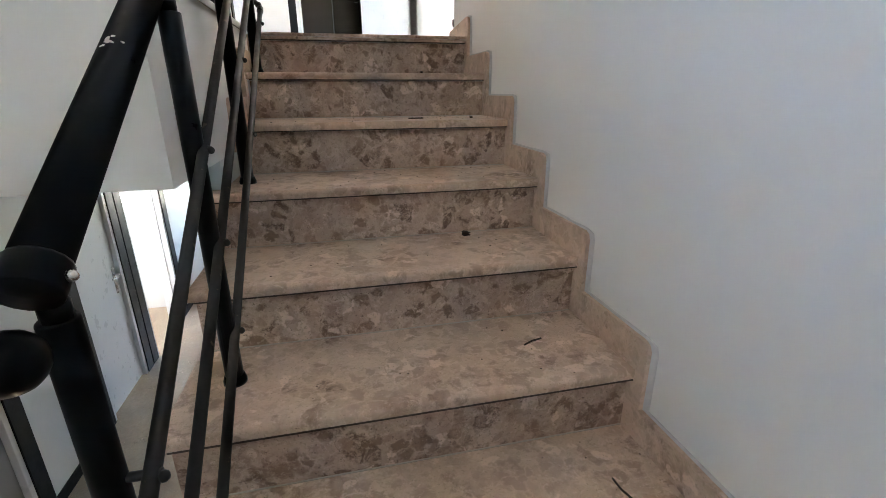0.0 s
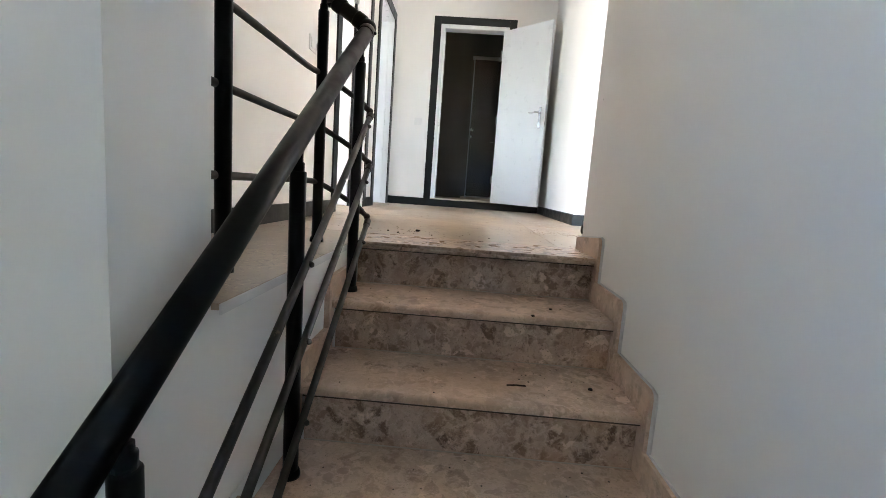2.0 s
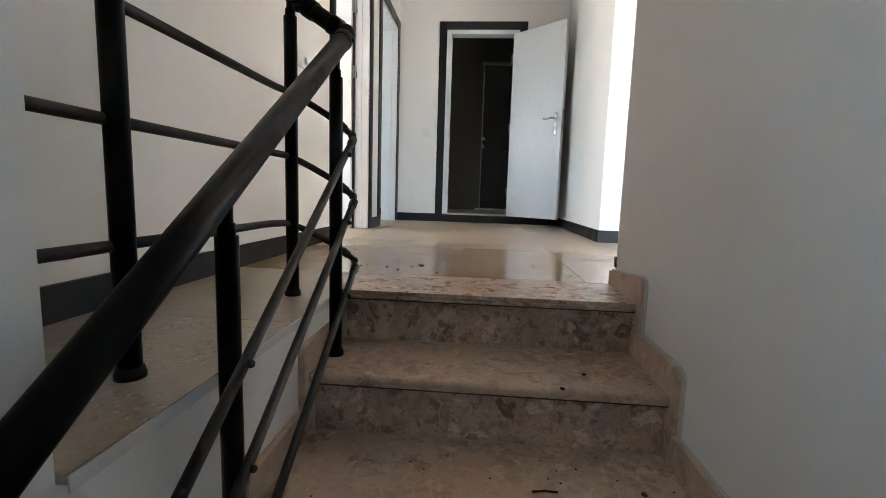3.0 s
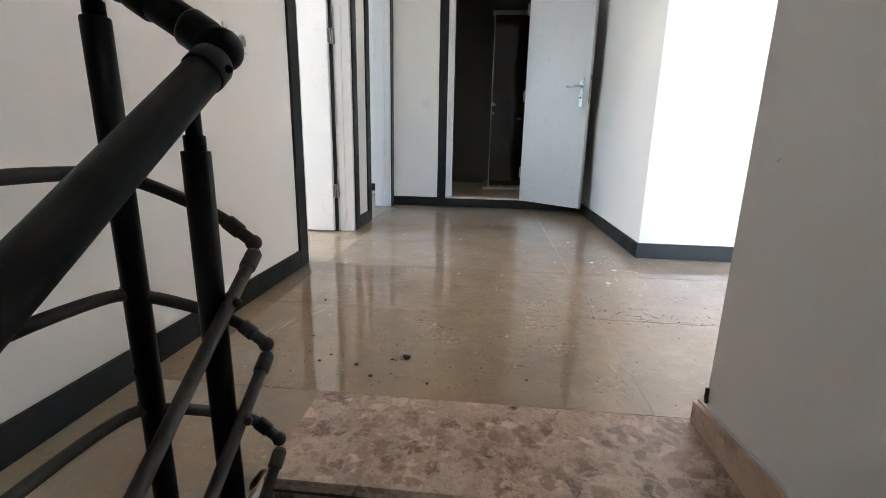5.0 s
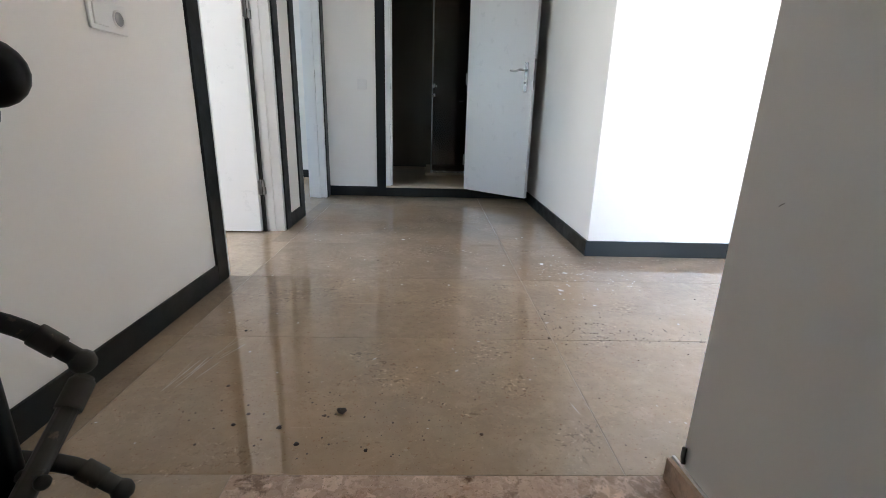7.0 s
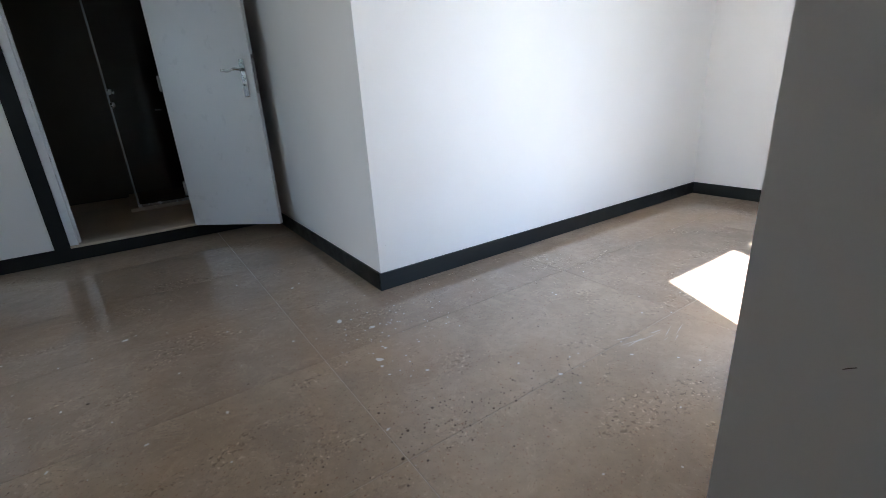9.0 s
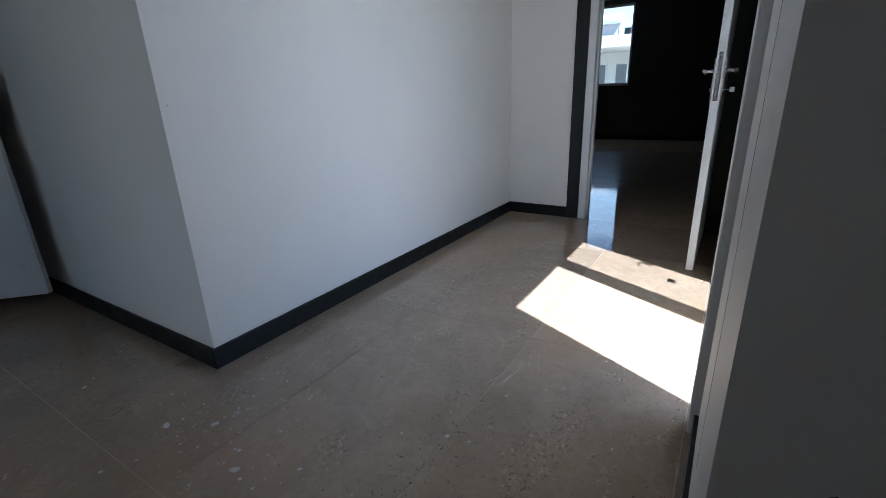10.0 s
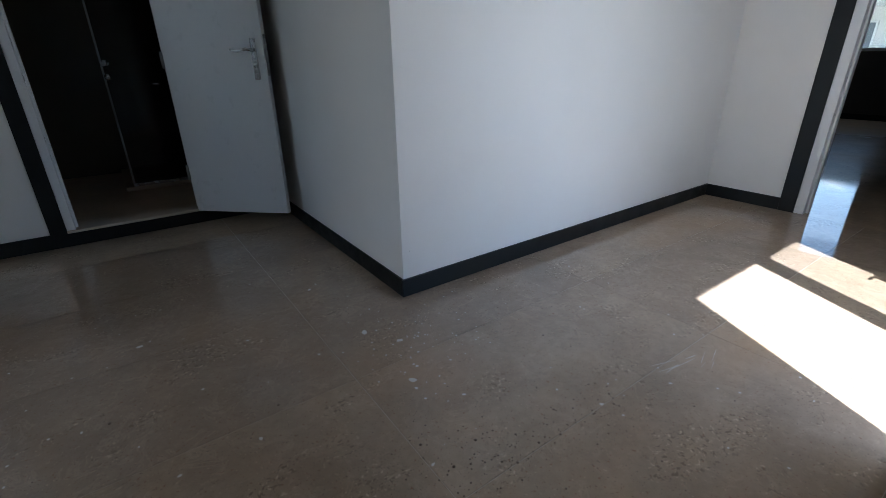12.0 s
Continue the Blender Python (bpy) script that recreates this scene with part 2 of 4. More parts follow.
    return m


def gloss_material(name, colour, rough, metal=0.0, wear=0.0, wear_colour=(0.3, 0.3, 0.3), spec=0.5):
    m, nodes, links, b = base_material(name, colour, rough, metal, spec)
    co = texco(nodes, links)
    n = noise_tex(nodes, links, co, 12, 5, 0.65)
    links.new(ramp(nodes, links, n, [(0.3, grey(rough * 0.8)), (0.7, grey(min(1.0, rough * 1.35)))]), b.inputs["Roughness"])
    c = mix(nodes, links, ramp(nodes, links, noise_tex(nodes, links, co, 2.5, 3), [(0.3, grey(0.0)), (0.7, grey(1.0))]), colour, tuple(v * 0.96 for v in colour))
    if wear:
        chip = ramp(nodes, links, noise_tex(nodes, links, co, 34, 5, 0.7), [(0.72 - 0.1 * wear, grey(0.0)), (0.76 - 0.1 * wear, grey(1.0))])
        c = mix(nodes, links, chip, c, wear_colour)
    links.new(c, b.inputs["Base Color"])
    bump(nodes, links, b, noise_tex(nodes, links, co, 90, 3), 0.05, 0.002)
    return m


def glass_material(name, tint, dusty):
    m = bpy.data.materials.new(name)
    m.use_nodes = True
    nodes, links = m.node_tree.nodes, m.node_tree.links
    nodes.clear()
    out = nodes.new("ShaderNodeOutputMaterial")
    clear = nodes.new("ShaderNodeBsdfTransparent")
    clear.inputs[0].default_value = (*tint, 1)
    gloss = nodes.new("ShaderNodeBsdfGlossy")
    gloss.inputs["Roughness"].default_value = 0.03
    fres = nodes.new("ShaderNodeFresnel")
    fres.inputs[0].default_value = 1.45
    film = nodes.new("ShaderNodeBsdfDiffuse")
    film.inputs[0].default_value = (0.5, 0.5, 0.48, 1)
    a, c = nodes.new("ShaderNodeMixShader"), nodes.new("ShaderNodeMixShader")
    a.inputs[0].default_value = dusty
    links.new(clear.outputs[0], a.inputs[1])
    links.new(film.outputs[0], a.inputs[2])
    links.new(fres.outputs[0], c.inputs[0])
    links.new(a.outputs[0], c.inputs[1])
    links.new(gloss.outputs[0], c.inputs[2])
    links.new(c.outputs[0], out.inputs[0])
    return m


WALL = paint_material("white_wall_paint", (0.85, 0.832, 0.805), 0.55)
CEILING = paint_material("ceiling_paint", (0.85, 0.84, 0.82), 0.7)
LOWER = paint_material("lower_wall_paint", (0.70, 0.71, 0.71), 0.6)
# the unlit room's dimness is put into this near-black wall colour
DARKROOM = paint_material("dim_room_wall_shade", (0.055, 0.052, 0.05), 0.55)
STRIP = breccia_material("dusty_breccia_skirting", 0.75, 0.45)
RISER = breccia_material("breccia_marble_riser", 0.06, 0.32)
TREAD = breccia_material("dusty_breccia_marble_tread", 0.5, 0.4)
SILL = breccia_material("breccia_marble_floor_strip", 0.15, 0.2)
FLOOR = floor_material("polished_beige_marble", (0.46, 0.358, 0.262), 0.032)
FLOOR2 = floor_material("beige_marble_landing", (0.46, 0.36, 0.26), 0.28)
FILLER = paint_material("white_filler", (0.74, 0.73, 0.72), 0.85, 0.25, 0.4)
GROUT = paint_material("pale_grout", (0.50, 0.43, 0.35), 0.8)
TRIM = gloss_material("anthracite_trim", (0.011, 0.013, 0.014), 0.38, spec=0.3)
DOOR = gloss_material("white_door_lacquer", (0.78, 0.80, 0.82), 0.3)
# grey holds the shade that lies on the first lower hall door
SHADEDOOR = gloss_material("shaded_door_lacquer", (0.36, 0.365, 0.375), 0.4)
PVC = gloss_material("white_pvc", (0.80, 0.80, 0.79), 0.3)
BLACK = gloss_material("black_powder_coat", (0.0035, 0.004, 0.0045), 0.34, 0.0, 0.0, spec=0.12)
IRON = gloss_material("dull_black_tube", (0.034, 0.03, 0.026), 0.5, 0.0, 0.8, (0.10, 0.075, 0.055), spec=0.3)
CHROME = gloss_material("brushed_chrome", (0.50, 0.51, 0.52), 0.24, 1.0)
STEEL = gloss_material("lock_steel", (0.35, 0.36, 0.37), 0.35, 1.0)
PLASTIC = gloss_material("white_plastic", (0.80, 0.79, 0.77), 0.35)
DARKTILE = gloss_material("dark_brown_wall_tile", (0.14, 0.128, 0.105), 0.16)
GLASS = glass_material("clear_glass", (0.9, 0.93, 0.92), 0.03)
SHOWER = glass_material("dark_shower_glass", (0.5, 0.47, 0.44), 0.02)
DEBRIS = gloss_material("dark_crumbs", (0.04, 0.028, 0.02), 0.8)
NOSE_SHADE = paint_material("nosing_shade", (0.085, 0.062, 0.047), 0.85)
HOUSEPANE = gloss_material("house_window_glass", (0.16, 0.18, 0.21), 0.12)
RENDER = paint_material("white_house_render", (0.80, 0.78, 0.74), 0.8)
CONCRETE = paint_material("concrete_terrace", (0.45, 0.43, 0.40), 0.85)
GROUND = paint_material("dry_ground", (0.28, 0.25, 0.2), 0.95)


# ---- building blocks ----
def box(bm, x0, x1, y0, y1, z0, z1, bevel=0.0):
    vs = [bm.verts.new(v) for v in ((x0, y0, z0), (x1, y0, z0), (x1, y1, z0), (x0, y1, z0), (x0, y0, z1), (x1, y0, z1), (x1, y1, z1), (x0, y1, z1))]
    fs = [bm.faces.new([vs[i] for i in f]) for f in ((0, 3, 2, 1), (4, 5, 6, 7), (0, 1, 5, 4), (1, 2, 6, 5), (2, 3, 7, 6), (3, 0, 4, 7))]
    if bevel:
        edges = list({e for f in fs for e in f.edges})
        bmesh.ops.bevel(bm, geom=edges, offset=bevel, segments=2, affect="EDGES", profile=0.5)
    return bm


def prism(bm, outline, axis, a, b):
    """An outline of (u, v) pushed along an axis from a to b; u, v are the two other axes in order."""
    def at(u, v, w):
        return {"x": (w, u, v), "y": (u, w, v), "z": (u, v, w)}[axis]
    lo = [bm.verts.new(at(u, v, a)) for u, v in outline]
    hi = [bm.verts.new(at(u, v, b)) for u, v in outline]
    n = len(outline)
    faces = [bm.faces.new(lo), bm.faces.new(hi[::-1])]
    for i in range(n):
        faces.append(bm.faces.new((lo[i], hi[i], hi[(i + 1) % n], lo[(i + 1) % n])))
    bmesh.ops.recalc_face_normals(bm, faces=faces)
    return bm


def tube(bm, points, radius, segs=14, caps=True):
    """A round bar swept along points; radius may be one number or one for each point."""
    pts = [Vector(p) for p in points]
    rads = radius if isinstance(radius, (list, tuple)) else [radius] * len(pts)
    ref = None
    rings = []
    for i, p in enumerate(pts):
        d = (pts[min(i + 1, len(pts) - 1)] - pts[max(i - 1, 0)])
        if d.length < 1e-7:
            d = pts[-1] - pts[0]
        d.normalize()
        if ref is None:
            ref = d.cross(Vector((0, 0, 1)) if abs(d.z) < 0.9 else Vector((1, 0, 0))).normalized()
        u = (ref - d * ref.dot(d)).normalized()
        ref = u
        v = d.cross(u)
        rings.append([bm.verts.new(p + rads[i] * (math.cos(2 * math.pi * k / segs) * u + math.sin(2 * math.pi * k / segs) * v)) for k in range(segs)])
    faces = []
    for a, b in zip(rings, rings[1:]):
        for k in range(segs):
            faces.append(bm.faces.new((a[k], a[(k + 1) % segs], b[(k + 1) % segs], b[k])))
    if caps:
        faces.append(bm.faces.new(rings[0][::-1]))
        faces.append(bm.faces.new(rings[-1]))
    for f in faces:
        f.smooth = True
    bmesh.ops.recalc_face_normals(bm, faces=faces)
    return bm


def ball(bm, at, r, segs=14, squash=1.0):
    n = max(6, segs // 2)
    pts = [(at[0], at[1], at[2] + squash * -r * math.cos(math.pi * i / n)) for i in range(n + 1)]
    rads = [max(1e-4, r * math.sin(math.pi * i / n)) for i in range(n + 1)]
    return tube(bm, pts, rads, segs, caps=False)


def smooth_line(points, steps=6):
    """Catmull-Rom through the points."""
    pts = [Vector(p) for p in points]
    ext = [pts[0] * 2 - pts[1], *pts, pts[-1] * 2 - pts[-2]]
    out = []
    for i in range(1, len(ext) - 2):
        p0, p1, p2, p3 = ext[i - 1:i + 3]
        for s in range(steps):
            t = s / steps
            out.append(0.5 * (2 * p1 + (p2 - p0) * t + (2 * p0 - 5 * p1 + 4 * p2 - p3) * t * t + (3 * p1 - p0 - 3 * p2 + p3) * t ** 3))
    out.append(pts[-1])
    return out


def part(name, bm, material, parent=None, label=""):
    me = bpy.data.meshes.new(name)
    bm.normal_update()
    bm.to_mesh(me)
    bm.free()
    me.materials.append(material)
    ob = new(name, me)
    if parent is not None:
        ob.parent = parent
    if label:
        ob["label"] = label
    return ob


def thing(name, label, category, group="", kind="", at=(0, 0, 0), turn=0):
    ob = new(name)
    ob.matrix_world = pose(*at, 0, 0, turn)
    ob.empty_display_size = 0.1
    return tagged(ob, label, category, group, kind)


def one(name, bm, material, label, category, kind=""):
    return tagged(part(name, bm, material), label, category, "", kind)


def wall(name, axis, lo, hi, a0, a1, z0, z1, material, openings=(), label="", bevel=0.0):
    """A wall with thickness lo..hi across its axis, from a0 to a1 along it; openings (a, b, bottom, top) go through."""
    bm = bmesh.new()
    def slab(u0, u1, w0, w1):
        if u1 - u0 > 1e-4 and w1 - w0 > 1e-4:
            if axis == "x":
                box(bm, lo, hi, u0, u1, w0, w1)
            else:
                box(bm, u0, u1, lo, hi, w0, w1)
    at = a0
    for u, v, bottom, top in sorted(openings):
        slab(at, u, z0, z1)
        slab(u, v, z0, bottom)
        slab(u, v, top, z1)
        at = v
    slab(at, a1, z0, z1)
    bmesh.ops.remove_doubles(bm, verts=bm.verts[:], dist=1e-5)
    return one(name, bm, material, label or "white painted plaster wall", "wall", "structure")


# ---- large structure ----
TOP = 2.78
R, T = 0.175, 0.30
LOW = -2.80
wall("wall_stair_east", "x", 0.0, 0.2, -3.75, 0.272, LOW, TOP, WALL, label="white painted plaster wall beside the stairs")
wall("wall_hall_south", "y", 0.05, 0.272, 0.2, 3.33, -0.4, TOP, WALL, [(0.895, 2.32, -0.02, 2.36)], "white plaster wall with a balcony door opening")
wall("wall_hall_north", "y", 2.0, 2.15, 0.37, 3.33, -0.02, TOP, WALL, label="white plaster wall with a dark skirting")
wall("wall_corridor_east", "x", 0.37, 0.52, 2.15, 3.86, -0.02, TOP, WALL)
wall("wall_hall_east", "x", 3.33, 3.48, -1.6, 4.2, -0.02, TOP, WALL, [(0.40, 1.36, -0.02, 2.1)], "white plaster wall with a doorway to a dark room")
wall("wall_corridor_end", "y", 3.86, 4.0, -1.53, 0.52, -0.02, TOP, WALL, [(-0.985, -0.17, 0.09, 2.17)], "white plaster wall with the bathroom doorway")
wall("wall_corridor_west", "x", -1.68, -1.53, -1.045, 4.2, -0.02, TOP, WALL, [(1.55, 2.476, -0.02, 2.14), (2.93, 3.74, -0.02, 2.14)], "warm white plaster wall with two doorways")
wall("wall_landing_south", "y", -1.28, -1.045, -2.75, -1.0, -0.44, TOP, WALL, label="white plaster wall end above the stairwell")
wall("wall_stairwell_south", "y", -3.75, -3.6, -2.75, 0.0, LOW, TOP, WALL, label="white painted stairwell wall")
wall("wall_stairwell_west", "x", -2.75, -2.6, -3.75, 5.2, LOW, -0.44, LOWER, [(-0.65, 0.30, LOW, -0.7), (1.25, 1.98, LOW, -0.7), (2.24, 3.15, LOW, -0.7)], "white wall of the lower hall with doorways")
wall("wall_stairwell_west_upper", "x", -2.75, -2.6, -3.75, -1.28, -0.44, TOP, WALL, [(-3.45, -2.55, 0.9, 2.0)])
wall("wall_under_stairs", "x", -1.06, -1.0, -0.86, 5.05, LOW, -0.44, LOWER)
wall("wall_lower_room_west", "x", -4.4, -4.3, 1.9, 3.6, LOW, -0.44, LOWER)
wall("wall_lower_room_south", "y", 1.9, 2.0, -4.3, -2.75, LOW, -0.44, LOWER)
wall("wall_lower_room_north", "y", 3.5, 3.6, -4.3, -2.75, LOW, -0.44, LOWER)
wall("wall_lower_hall_north", "y", 5.05, 5.2, -2.75, 0.2, LOW, -0.44, LOWER, [(-2.6, -1.0, LOW + 1.0, -0.9)])
wall("wall_lower_hall_east", "x", 0.0, 0.2, 0.272, 5.2, LOW, -0.44, LOWER)
wall("wall_west_room", "x", -5.0, -4.85, -1.06, 5.2, -0.02, TOP, WALL, [(1.1, 2.5, 0.8, 2.2), (3.0, 4.0, 0.8, 2.2)])
wall("wall_west_room_south", "y", -1.045, -0.9, -4.85, -1.68, -0.02, TOP, WALL)
wall("wall_room_divider", "y", 2.62, 2.74, -4.85, -1.68, -0.02, TOP, WALL)
wall("wall_room_north", "y", 5.05, 5.2, -4.85, -1.53, -0.02, TOP, WALL)
wall("wall_bath_west", "x", -1.53, -1.38, 4.0, 5.85, 0.0, TOP, DARKTILE, label="glossy dark brown tiled bathroom wall")
wall("wall_bath_east", "x", 0.37, 0.52, 4.0, 5.85, 0.0, TOP, DARKTILE, label="glossy dark brown tiled bathroom wall")
wall("wall_bath_north", "y", 5.7, 5.85, -1.38, 0.37, 0.0, TOP, DARKTILE, label="glossy dark brown tiled bathroom wall")
wall("wall_east_room_far", "x", 10.2, 10.4, -1.6, 4.2, -0.02, TOP, DARKROOM, [(2.36, 3.7, 1.12, 2.7)], "wall with a window, the room's dimness put into its colour")
wall("wall_east_room_north", "y", 4.2, 4.35, 3.33, 10.4, -0.02, TOP, DARKROOM, label="wall with the room's dimness put into its colour")
wall("wall_east_room_south", "y", -1.75, -1.6, 3.33, 10.4, -0.02, TOP, DARKROOM, label="wall with the room's dimness put into its colour")
wall("wall_east_room_lining", "x", 3.48, 3.5, -1.6, 4.2, -0.01, TOP, DARKROOM, [(0.40, 1.36, -0.01, 2.1)], "wall around a doorway, the room's dimness put into its colour")


def slab(name, x0, x1, y0, y1, z0, z1, material, label, category="floor"):
    return one(name, box(bmesh.new(), x0, x1, y0, y1, z0, z1), material, label, category, "structure")


slab("floor_slab_west", -5.0, -1.0, -1.045, 5.2, -0.44, -0.014, WALL, "white painted concrete floor slab edge")
slab("floor_lower_hall", -2.9, 0.2, -3.75, 5.2, LOW - 0.2, LOW, FLOOR2, "beige marble floor of the lower hall")
slab("floor_lower_room", -4.4, -2.9, 1.9, 3.6, LOW - 0.2, LOW, FLOOR2, "beige marble floor of the lower room")
slab("half_landing", -1.05, 0.0, -3.6, -2.1, -1.6, -1.4, FLOOR2, "beige marble half landing at the stair foot")
slab("floor_east_room", 3.33, 10.4, -1.6, 4.2, -0.3, -0.001, FLOOR, "polished brown marble floor of the dark room")
slab("floor_west_rooms", -4.85, -1.53, -0.9, 5.05, -0.0138, -0.001, FLOOR, "beige marble floor of the west rooms")
slab("floor_bathroom", -1.53, 0.52, 3.9, 5.85, -0.02, 0.088, FLOOR2, "beige marble bathroom floor")
slab("ceiling_hall", -5.0, 10.4, 0.05, 5.85, TOP, TOP + 0.2, CEILING, "white painted ceiling", "ceiling")
slab("ceiling_stairwell", -2.9, 0.2, -3.75, 0.05, TOP, TOP + 0.2, CEILING, "white painted ceiling", "ceiling")
slab("ceiling_west_room", -5.0, -2.9, -1.06, 0.05, TOP, TOP + 0.2, CEILING, "white painted ceiling", "ceiling")
slab("ceiling_east_room", 3.33, 10.4, -1.75, 0.05, TOP, TOP + 0.2, CEILING, "white painted ceiling", "ceiling")
slab("terrace", 0.2, 3.3, -1.6, 0.05, -0.3, -0.04, CONCRETE, "sunlit concrete balcony floor", "balcony")
slab("ground", -2500, 2500, -2500, 2500, -3.6, -3.1, GROUND, "dry bare ground around the house", "ground")


# ---- doors and trim ----
def handle_set(leaf, x, z, face, out, label="chrome lever handle on a long plate", lever=-1):
    """A lever handle with its long plate and key cylinder on one face of a leaf; out is the way off the face."""
    y = face
    bm = box(bmesh.new(), x - 0.018, x + 0.018, min(y, y + out * 0.008), max(y, y + out * 0.008), z - 0.15, z + 0.085, 0.003)
    h = part("handle", bm, CHROME, leaf, label)
    bm = tube(bmesh.new(), smooth_line([(x, y + out * 0.006, z + 0.02), (x, y + out * 0.045, z + 0.02), (x + lever * 0.03, y + out * 0.055, z + 0.024), (x + lever * 0.08, y + out * 0.052, z + 0.014), (x + lever * 0.125, y + out * 0.05, z + 0.022)], 5), 0.009, 10)
    part("lever", bm, CHROME, h)
    bm = tube(bmesh.new(), [(x, y + out * 0.006, z - 0.075), (x, y + out * 0.016, z - 0.075)], 0.009, 10)
    part("key_cylinder", bm, STEEL, h)
    return h


def door_leaf(parent, local, length, height, thick=0.04, paint=None, handle_z=1.03, sides=(0, 1), key=False, label="white lacquered door leaf", hinges=(0.28, 1.0, 1.76)):
    bm = box(bmesh.new(), 0, length, 0, thick, 0.0, height, 0.003)
    leaf = part("leaf", bm, paint or DOOR, parent, label)
    leaf.matrix_local = local
    x = length - 0.065
    for s in sides:
        handle_set(leaf, x, handle_z, 0.0 if s == 0 else thick, -1 if s == 0 else 1)
    bm = box(bmesh.new(), length - 0.001, length + 0.002, 0.009, 0.031, handle_z - 0.13, handle_z + 0.11)
    part("lock_plate", bm, CHROME, leaf, "long steel mortise lock plate")
    bm = tube(bmesh.new(), [(length + 0.001, 0.02, handle_z - 0.11), (length + 0.004, 0.02, handle_z - 0.09), (length + 0.004, 0.02, handle_z + 0.07), (length + 0.001, 0.02, handle_z + 0.09)], 0.007, 8)
    part("latch", bm, STEEL, leaf)
    if key:
        bm = tube(bmesh.new(), [(x, thick + 0.014, handle_z - 0.075), (x, thick + 0.04, handle_z - 0.075)], 0.003, 8)
        box(bm, x - 0.003, x + 0.003, thick + 0.038, thick + 0.062, handle_z - 0.088, handle_z - 0.062, 0.002)
        part("key", bm, CHROME, leaf, "small steel key in the lock")
    for hz in hinges:
        bm = tube(bmesh.new(), [(-0.006, -0.006, hz - 0.05), (-0.006, -0.006, hz - 0.002), (-0.006, -0.006, hz + 0.002), (-0.006, -0.006, hz + 0.05)], 0.009, 12)
        box(bm, -0.004, 0.001, 0.0, thick * 0.8, hz - 0.045, hz + 0.045)
        part("hinge", bm, STEEL, leaf, "steel barrel hinge")
    return leaf


def doorway(name, label, at, turn, width, height, depth, band=0.1, jamb=0.04, head_band=True):
    """A lined doorway with a flat dark surround; local x along the wall, y into it."""
    d = thing(name, label, "door", "", "structure", at, turn)
    part("jamb", box(bmesh.new(), 0.0, jamb, -0.004, depth + 0.004, 0, height, 0.003), DOOR, d, "white door jamb")
    part("jamb", box(bmesh.new(), width - jamb, width, -0.004, depth + 0.004, 0, height, 0.003), DOOR, d, "white door jamb")
    part("jamb_head", box(bmesh.new(), jamb, width - jamb, -0.004, depth + 0.004, height - jamb, height, 0.003), DOOR, d)
    part("door_stop", box(bmesh.new(), jamb, jamb + 0.012, depth * 0.35, depth * 0.6, 0, height - jamb), DOOR, d)
    part("door_stop", box(bmesh.new(), width - jamb - 0.012, width - jamb, depth * 0.35, depth * 0.6, 0, height - jamb), DOOR, d)
    part("surround", box(bmesh.new(), -band, 0.0, -0.013, 0.0, 0, height + band, 0.002), TRIM, d, "flat anthracite door surround")
    part("surround", box(bmesh.new(), width, width + band, -0.013, 0.0, 0, height + band, 0.002), TRIM, d, "flat anthracite door surround")
    part("surround_head", box(bmesh.new(), 0.0, width, -0.013, 0.0, height, height + band, 0.002), TRIM, d)
    return d


bath_door = doorway("door_1", "open white bathroom door in an anthracite surround", (-0.985, 3.86, 0.09), 0, 0.815, 2.08, 0.14, 0.085, 0.045)
door_leaf(bath_door, pose(0.75, -0.015, 0.0, 0, 0, -43.3), 0.685, 2.03)
part("threshold", box(bmesh.new(), 0.0, 0.815, -0.02, 0.14, -0.004, 0.012, 0.003), GROUT, bath_door, "pale marble threshold")

west_door = doorway("door_2", "white door standing open into a bright room", (-1.53, 1.55, 0), 90, 0.926, 2.14, 0.15, 0.10, 0.035)
door_leaf(west_door, pose(0.868, 0.13, 0.01, 0, 0, 90), 0.86, 2.08, hinges=(0.285, 1.325, 1.85))
for hz in (0.295, 1.335, 1.86):
    bm = box(bmesh.new(), 0.866, 0.892, 0.098, 0.112, hz - 0.048, hz - 0.001, 0.002)
    box(bm, 0.862, 0.878, 0.1, 0.112, hz + 0.001, hz + 0.05, 0.002)
    part("hinge_knuckle", bm, STEEL, west_door, "steel hinge leaf on the jamb")
part("gasket", box(bmesh.new(), 0.8685, 0.8905, 0.112, 0.134, 0.0, 2.1), TRIM, west_door, "dark rubber door gasket")
corner_door = doorway("door_3", "white doorway to a pale blue room", (-1.53, 2.93, 0), 90, 0.81, 2.14, 0.15, 0.10, 0.035)
door_leaf(corner_door, pose(0.075, 0.16, 0.01, 0, 0, 92), 0.72, 2.08)
part("strike_plate", box(bmesh.new(), 0.771, 0.775, 0.05, 0.075, 0.93, 1.12, 0.001), CHROME, corner_door, "steel strike plate")

east_door = doorway("door_4", "white door with a key, open beside a dark room", (3.33, 1.36, 0), -90, 0.96, 2.10, 0.15, 0.10, 0.06)
door_leaf(east_door, pose(0.92, -0.012, 0.012, 0, 0, -90), 0.925, 2.04, handle_z=1.09, key=True)

